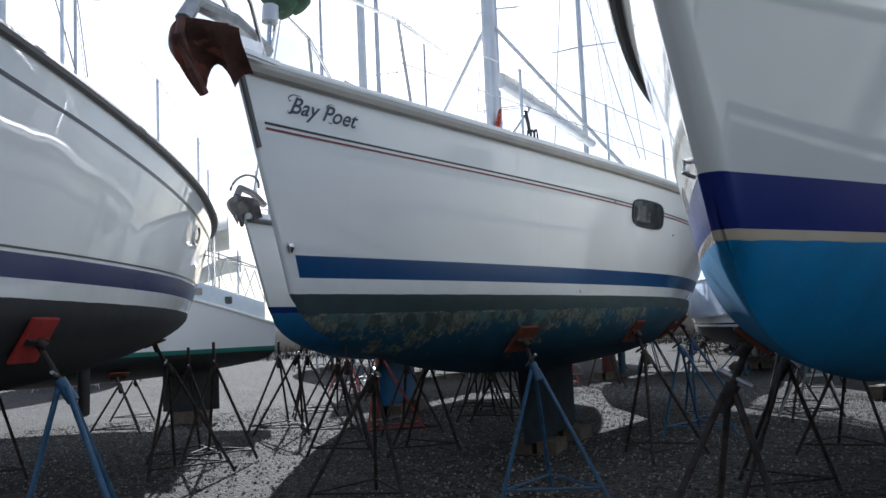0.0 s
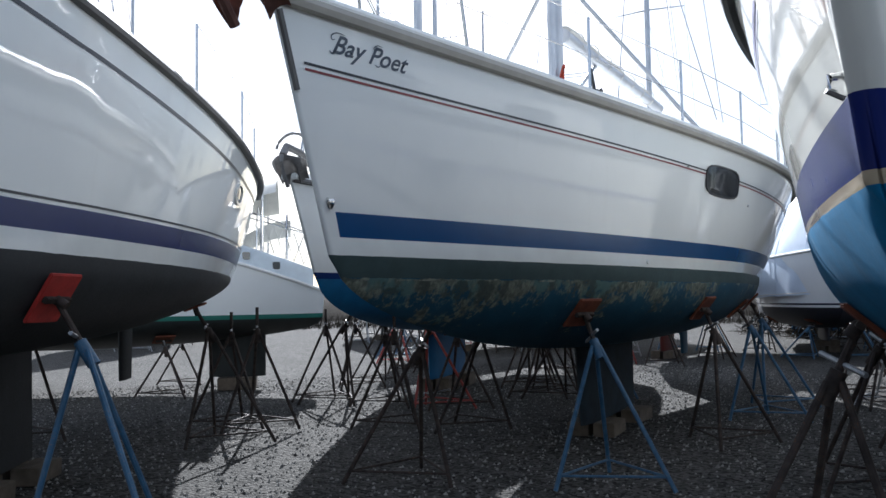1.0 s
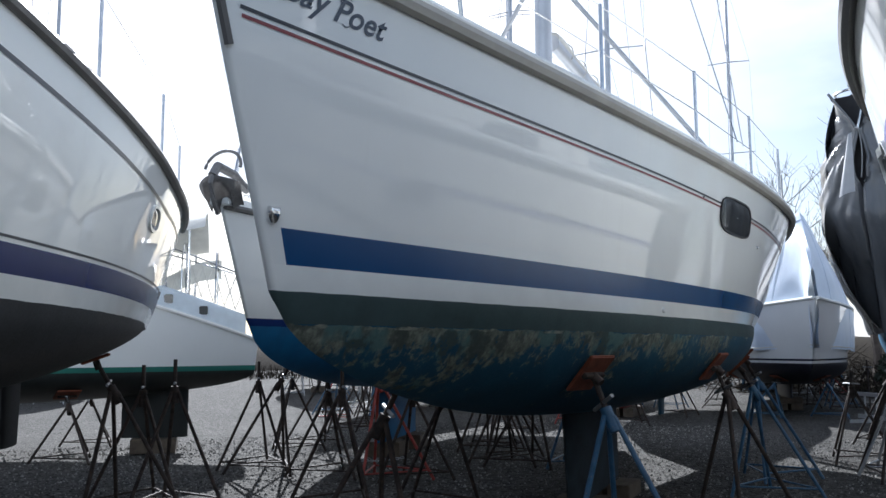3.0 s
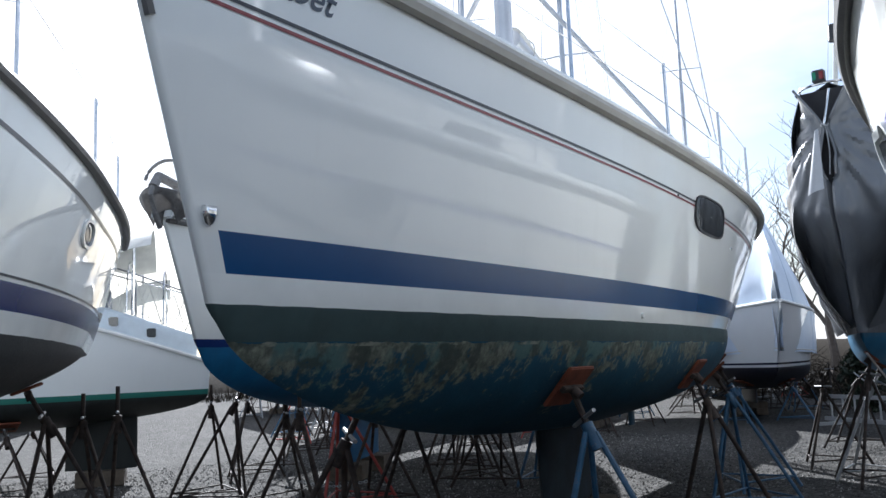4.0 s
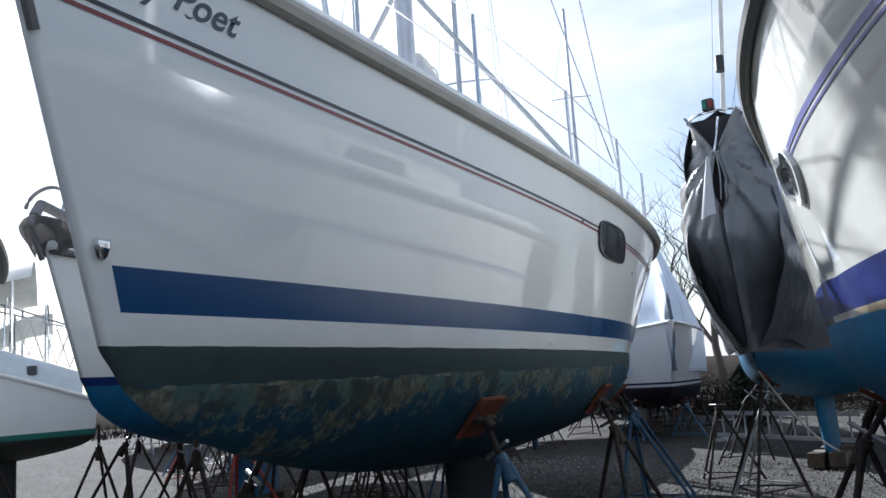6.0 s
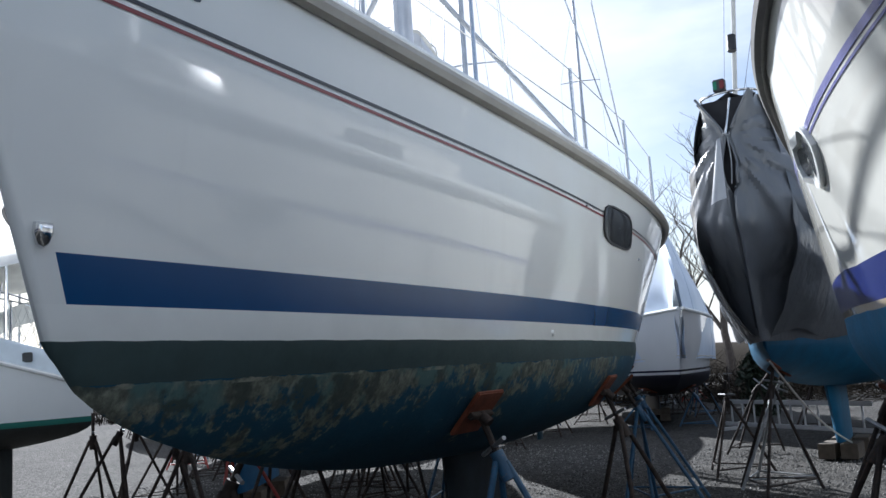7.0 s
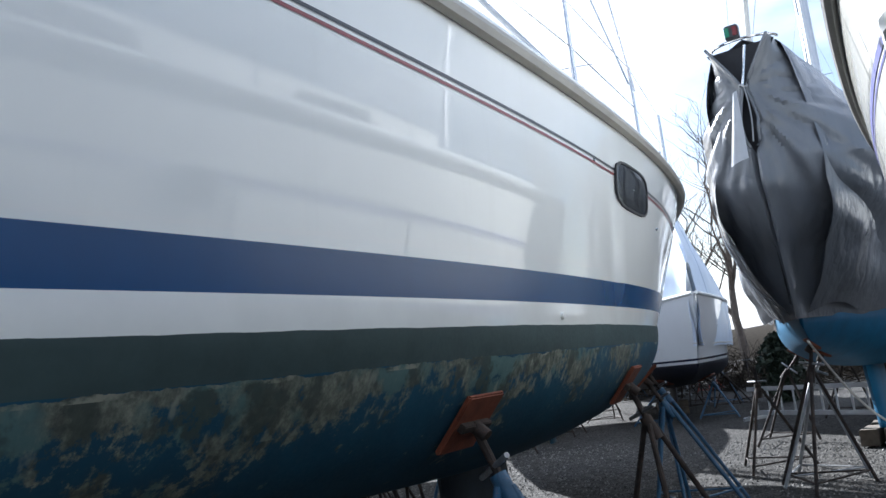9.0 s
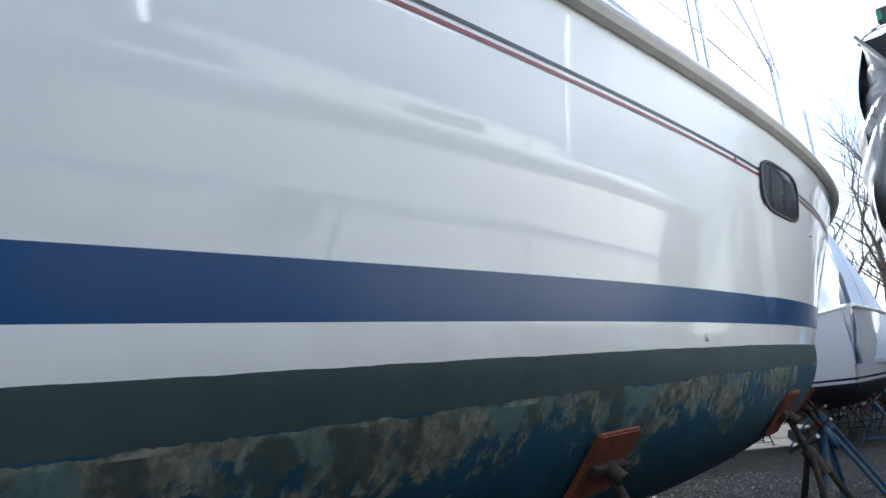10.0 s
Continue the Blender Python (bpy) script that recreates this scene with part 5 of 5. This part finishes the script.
# ---- laid-up yachts of the rows behind ----
def far_yacht(name_label, x, y, yaw, L, wl, top, bottom, mast_h, mast_y=None, beam=None, boot=(0.03, 0.05, 0.15)):
    h = Hull(L, beam or L * 0.155, wl, 1.2, 1.02, 1.02, body=0.55)
    ob = thing("sailboat", pose(x, y, 0, 0, 0, yaw), name_label, "sailboat", "laid-up sailboats")
    mm = hull_paint("far_hull", top, [(wl + 0.16, 0.0, boot, False, None), (wl + 0.06, 0.0, top, False, None), (wl, 0.0, bottom, True, None)], gloss=0.25)
    part("hull", h.skin(32, 16), mm, ob)
    part("deck", h.deck(20), M_GEL, ob)
    for sd in (1, -1):
        part("rub_rail", h.rail(sd, 0.03, 0.02, n=30), M_RAIL_DARK, ob)
    part("keel", keel_fin(h, L * 0.40, L * 0.17, 0, 0.18, sweep=0.08, taper=0.9), mm, ob)
    rings = []
    for i in range(9):
        f = i / 8
        yy = L * (0.26 + 0.42 * f)
        w = h.deck_half(yy / L) * 0.55
        z = h.sheer(yy / L)
        hh = 0.34 * min(1, f * 4) ** 0.6
        rings.append([Vector((w * a, yy, z + hh * b)) for a, b in ((-1, 0), (-0.92, 0.8), (-0.6, 1.0), (0.6, 1.0), (0.92, 0.8), (1, 0))])
    part("coachroof", loft(rings), M_GEL, ob)
    if mast_h:
        my = mast_y or L * 0.37
        mast_parts(ob, my, h.sheer(0.37) + 0.05, mast_h, 0.08, fore=(0, -0.1, h.sheer(0)), aft=(0, L * 0.99, h.sheer(1)), rails=h.beam * 0.85)
        part("boom", bar((0, my + 0.1, h.sheer(0.4) + 0.95), (0, my + L * 0.36, h.sheer(0.4) + 1.0), 0.05, n=10), M_ALU, ob)
    for yy in (0.1, 0.28, 0.46, 0.64, 0.82):
        for sd in (1, -1):
            a = edge(h, yy * L, sd)
            part("stanchion", bar(a, a + Vector((0, 0, 0.6)), 0.012, n=6), M_STEEL, ob)
    for yy, sd in ((0.22, 1), (0.22, -1), (0.5, 1), (0.5, -1), (0.76, 1), (0.76, -1)):
        stand_under(ob, h, yy * L, wl - 0.36, sd, 0.28, turn=random.uniform(0, 2), **random.choice(({}, {}, BLUE, RED, GALV)))
    under_keel(ob, L * 0.45, 0.18)
    under_keel(ob, L * 0.53, 0.18)
    return ob


DARKB, NAVYB, REDB, BLUEB = (0.03, 0.032, 0.034), (0.012, 0.05, 0.13), (0.14, 0.03, 0.025), (0.012, 0.11, 0.24)
far_yacht("white sloop with dark bottom laid up in the back row", -17.0, 9.6, 38, 9.2, 1.62, WHITE, DARKB, 15.0)
far_yacht("white sloop with blue bottom laid up in the back row", -17.2, 13.6, 36, 9.6, 1.62, (0.74, 0.74, 0.70), BLUEB, 14.0)
far_yacht("navy-striped white sloop laid up in the back row", -20.0, 16.0, 40, 10.0, 1.66, WHITE, NAVYB, 16.0)
far_yacht("cream sloop laid up in the back row", -24.5, 13.0, 62, 9.6, 1.6, (0.68, 0.66, 0.58), DARKB, 15.5)
far_yacht("white ketch with dark bottom laid up in the back row", -25.0, 5.0, 70, 10.2, 1.66, WHITE, DARKB, 16.5)
far_yacht("white sloop with blue bottom laid up far off", -18.0, 24.0, 35, 9.8, 1.62, WHITE, BLUEB, 15.0)
far_yacht("small white sloop laid up far off", -13.4, 30.0, 20, 8.6, 1.55, (0.74, 0.74, 0.72), BLUEB, 13.0)
far_yacht("white sloop laid up beside the covered one", -1.6, 13.6, 10, 9.0, 1.65, WHITE, NAVYB, 15.0)
# out of view, added to give the glossy hulls something to reflect
far_yacht("unseen white sloop added across the lane for hull reflections", 4.6, 4.2, 22, 9.4, 1.62, WHITE, NAVYB, 15.0)
# five unseen yachts behind the camera, added to keep low skylight off the ground
far_yacht("unseen white sloop added to block low light, bow to the lane", 4.4, -1.6, -118, 9.4, 1.62, WHITE, DARKB, 15.0)
far_yacht("unseen cream sloop added to block low light, bow to the lane", 1.6, -4.6, -150, 9.2, 1.62, (0.68, 0.66, 0.58), BLUEB, 14.5)
far_yacht("unseen white sloop with red bottom, added to block low light", -3.5, -5.6, 95, 9.2, 1.62, WHITE, REDB, 14.5)
far_yacht("unseen white sloop with dark bottom, added to block low light", 5.6, 1.4, -82, 9.4, 1.62, WHITE, DARKB, 15.0)
far_yacht("unseen white sloop with blue bottom, added to block low light", 6.2, 6.5, -30, 9.4, 1.62, WHITE, BLUEB, 15.0)
# this sloop stays hidden behind the main yacht; added to shade the gravel
far_yacht("hidden white sloop added to shade the gravel past the stern", -12.2, 12.2, 33, 8.5, 1.62, WHITE, REDB, 14.0)
far_yacht("white sloop laid up at the lane's end", -33.0, 22.0, 50, 10.0, 1.62, WHITE, NAVYB, 16.0)

# ---- ladder, rope, timber and brush at the far edge ----
lad = thing("ladder", pose(-8.6, 16.6, 0.05, 0, 0, -22), "aluminium ladder on trestle feet lying on its side", "ladder")
for z in (0.12, 0.52):
    part("rail", box((3.4, 0.03, 0.07), pose(0, 0, z, 0, 0, 0), 0.006), M_ALU, lad)
for k in range(11):
    part("rung", bar((-1.5 + 0.3 * k, 0, 0.12), (-1.5 + 0.3 * k, 0, 0.52), 0.016, n=8), M_ALU, lad)
for x in (-1.6, 1.6):
    part("foot", box((0.05, 0.5, 0.06), pose(x, 0, 0.03), 0.008), M_ALU, lad)
p1 = covered.matrix_basis @ Vector((0.0, 0.1, 1.35))
p2 = covered.matrix_basis @ Vector((0.15, 3.2, 0.2))
tagged(finish("rope", rod([p1.lerp(p2, f) - Vector((0, 0, 0.12 * math.sin(math.pi * f))) for f in np.linspace(0, 1, 14)], 0.012, 6), M_ROPE), "slack pale rope from a bow down to the keel", "rope")


def timber(x, y, yaw, length, r, z=0.0):
    pts = [Vector((f * length - length / 2, 0.06 * math.sin(3 * f), 0)) for f in np.linspace(0, 1, 8)]
    bm = rod(pts, lambda f: r * (1.05 - 0.2 * f), 10)
    ob = finish("log", bm, M_WOOD)
    ob.matrix_basis = pose(x, y, z + r * 0.92, 0, 0, yaw)
    return tagged(ob, "weathered grey log lying at the yard's edge", "log", "logs")


for x, y, yaw, l, r in ((-15.0, 28.5, 50, 2.6, 0.16), (-16.9, 29.8, 10, 2.2, 0.2)):
    timber(x, y, yaw, l, r)


def bare_tree(x, y, tall, seed):
    """A leafless tree: trunk, limbs and fine twigs."""
    rnd = random.Random(seed)
    trunk, twigs = bmesh.new(), bmesh.new()

    def grow(p, d, length, r, level):
        pts, q = [p], p.copy()
        n = 5 if level < 2 else 3
        for _ in range(n):
            d2 = (d + Vector((rnd.uniform(-1, 1), rnd.uniform(-1, 1), rnd.uniform(-0.3, 0.9))) * 0.22).normalized()
            d.xyz = d2
            q = q + d * length / n
            pts.append(q.copy())
        path_tube(trunk if level < 2 else twigs, pts, lambda f: max(0.006, r * (1 - 0.65 * f)), 6 if level < 2 else 3)
        if level >= 4:
            return
        for k in range((6, 5, 4, 3)[level]):
            at = pts[min(len(pts) - 1, 1 + int(rnd.random() * (len(pts) - 1)) if level else 2 + k % 4)]
            side = Vector((rnd.uniform(-1, 1), rnd.uniform(-1, 1), rnd.uniform(0.1, 0.9))).normalized()
            grow(at.copy(), (d * 0.6 + side).normalized(), length * rnd.uniform(0.5, 0.72), r * 0.45, level + 1)

    ob = thing("tree", Matrix.Translation((x, y, -0.05)), "bare grey-brown tree without leaves at the yard's edge", "tree", "bare trees")
    grow(Vector((0, 0, 0)), Vector((rnd.uniform(-0.1, 0.1), 0, 1)), tall * 0.62, tall * 0.022, 0)
    part("trunk", trunk, M_BARK, ob)
    part("crown", twigs, M_BARK, ob)


for k, (x, y, h) in enumerate(((-17.5, 33.0, 8.5), (-20.5, 36.0, 9.5), (-14.0, 36.0, 9.0), (-24.0, 38.0, 9.0), (-10.0, 38.0, 10.0), (-4.0, 36.0, 9.0), (-30.0, 40.0, 9.0))):
    bare_tree(x, y, h, 11 + k)

def brush_pile(x, y, wide, tall, seed, n=900):
    """A heap of cut branches and dry stalks."""
    rnd = random.Random(seed)
    bm = bmesh.new()
    for _ in range(n):
        a, d = rnd.uniform(0, 2 * math.pi), wide * math.sqrt(rnd.random())
        h = tall * (1 - (d / wide) ** 2) * rnd.uniform(0.2, 1.0)
        p = Vector((d * math.cos(a), d * math.sin(a), h))
        q = p + Vector((rnd.uniform(-1, 1), rnd.uniform(-1, 1), rnd.uniform(-0.2, 0.7))).normalized() * rnd.uniform(0.25, 0.9)
        q.z = max(0.0, q.z)
        tube(bm, p, q, rnd.uniform(0.006, 0.02), 0.004, 3)
    ob = finish("brushwood", bm, M_BRUSH, smooth=False)
    ob.matrix_basis = Matrix.Translation((x, y, -0.02))
    return tagged(ob, "heap of dry brown branches at the yard's edge", "brush", "brush heaps", kind="stuff")


M_BRUSH = plain("dry_brush", (0.032, 0.027, 0.021), 0.95, vary=0.4, scale=6.0, grain=0.6, shine=0.02)
for k, (x, y, w, h) in enumerate(((-17.4, 27.6, 2.6, 1.5), (-14.3, 28.0, 2.2, 1.2), (-11.8, 27.4, 2.4, 1.0), (-9.0, 28.2, 2.6, 1.3), (-20.4, 28.8, 2.8, 1.7), (-6.0, 28.6, 2.6, 1.2))):
    brush_pile(x, y, w, h, 40 + k)


def bush(x, y, wide, tall, seed):
    """A dense dark evergreen: short stem and a crown of small leaf blades."""
    rnd = random.Random(seed)
    ob = thing("bush", Matrix.Translation((x, y, -0.02)), "dark evergreen bush growing beside the yard", "bush")
    part("trunk", bar((0, 0, 0), (0, 0, tall * 0.5), 0.05, 0.02, 6), M_BARK, ob)
    bm = bmesh.new()
    for _ in range(2600):
        a, u = rnd.uniform(0, 2 * math.pi), rnd.random() ** 0.5
        z = tall * rnd.random()
        w = wide * math.sin(math.pi * min(1, 0.12 + 0.86 * z / tall)) ** 0.7 * u * (0.8 + 0.3 * math.sin(a * 3 + z * 2))
        p = Vector((w * math.cos(a), w * math.sin(a), z))
        e, f = Vector((rnd.uniform(-1, 1), rnd.uniform(-1, 1), rnd.uniform(-1, 1))) * 0.07, Vector((rnd.uniform(-1, 1), rnd.uniform(-1, 1), rnd.uniform(-1, 1))) * 0.04
        bm.faces.new([bm.verts.new(p - e), bm.verts.new(p + f), bm.verts.new(p + e), bm.verts.new(p - f)])
    part("crown", bm, M_EVERGREEN, ob, smooth=False)


M_EVERGREEN = plain("evergreen_leaf", (0.022, 0.035, 0.018), 0.7, vary=0.5, scale=6.0)
bush(-11.6, 21.4, 0.55, 1.5, 3)
far_yacht("small white sloop with bright blue bottom at the yard's edge", -15.4, 25.4, 62, 7.4, 1.15, WHITE, BLUEB, 0)

# brush and low bank that close the yard
bm = bmesh.new()
rnd = random.Random(5)
for k in range(7000):
    a = radians(rnd.uniform(-5, 75))
    d = rnd.uniform(38, 46)
    base = Vector((-6 - d * math.sin(a), 6 + d * math.cos(a), 0))
    lean = Vector((rnd.uniform(-0.5, 0.5), rnd.uniform(-0.5, 0.5), rnd.uniform(0.3, 0.9)))
    w = Vector((rnd.uniform(-1, 1), rnd.uniform(-1, 1), 0)).normalized() * rnd.uniform(0.008, 0.03)
    v = [bm.verts.new(base - w), bm.verts.new(base + w), bm.verts.new(base + lean)]
    bm.faces.new(v)
tagged(finish("brush", bm, M_BRUSH, smooth=False), "dry brown brush along the yard's far edge", "brush", kind="stuff")
bm = bmesh.new()
ring = []
for i in range(121):
    a = 2 * math.pi * i / 120
    d = 58 + 6 * noise.noise((math.cos(a) * 3, math.sin(a) * 3, 0))
    ring.append([Vector((-6 + (d + e) * math.cos(a), 6 + (d + e) * math.sin(a), z * (1 + 0.35 * noise.noise((math.cos(a) * 9, math.sin(a) * 9, z))))) for e, z in ((0, -0.2), (3, 1.2), (8, 2.2), (16, 2.6), (30, 1.0), (60, -0.3))])
vs = [[bm.verts.new(p) for p in r] for r in ring]
for A, B in zip(vs, vs[1:]):
    for i in range(5):
        bm.faces.new((A[i], A[i + 1], B[i + 1], B[i]))
tagged(finish("bank", bm, M_BRUSH), "low brown wooded bank round the yard", "bank", kind="structure")

# loose stones on the gravel where the camera looks down on it
M_STONE = Nodes("loose_stone", 0.9)
oi = M_STONE.t.nodes.new("ShaderNodeNewGeometry")
M_STONE.color(M_STONE.mix(oi.outputs["Random Per Island"], (0.04, 0.039, 0.037), (0.30, 0.29, 0.27)))
rnd = random.Random(8)
verts, faces = [], []
for k in range(26000):
    x, y = rnd.uniform(-15, 0.5), rnd.uniform(0.5, 15)
    r = rnd.uniform(0.008, 0.02) * (1.5 if rnd.random() < 0.06 else 1)
    z = ground_z(x, y) - 0.012
    b = len(verts)
    t = rnd.uniform(0, 6.3)
    for i in range(4):
        verts.append((x + r * math.cos(t + i * 1.57) * rnd.uniform(0.7, 1.2), y + r * math.sin(t + i * 1.57) * rnd.uniform(0.7, 1.2), z))
    verts.append((x + r * 0.2, y, z + r * rnd.uniform(0.7, 1.1) + 0.004))
    faces += [(b, b + 1, b + 4), (b + 1, b + 2, b + 4), (b + 2, b + 3, b + 4), (b + 3, b, b + 4)]
me = bpy.data.meshes.new("loose_stones")
me.from_pydata(verts, [], faces)
me.materials.append(M_STONE.mat)
tagged(new("loose_stones", me), "loose pale and dark stones strewn over the gravel", "stones", kind="stuff")
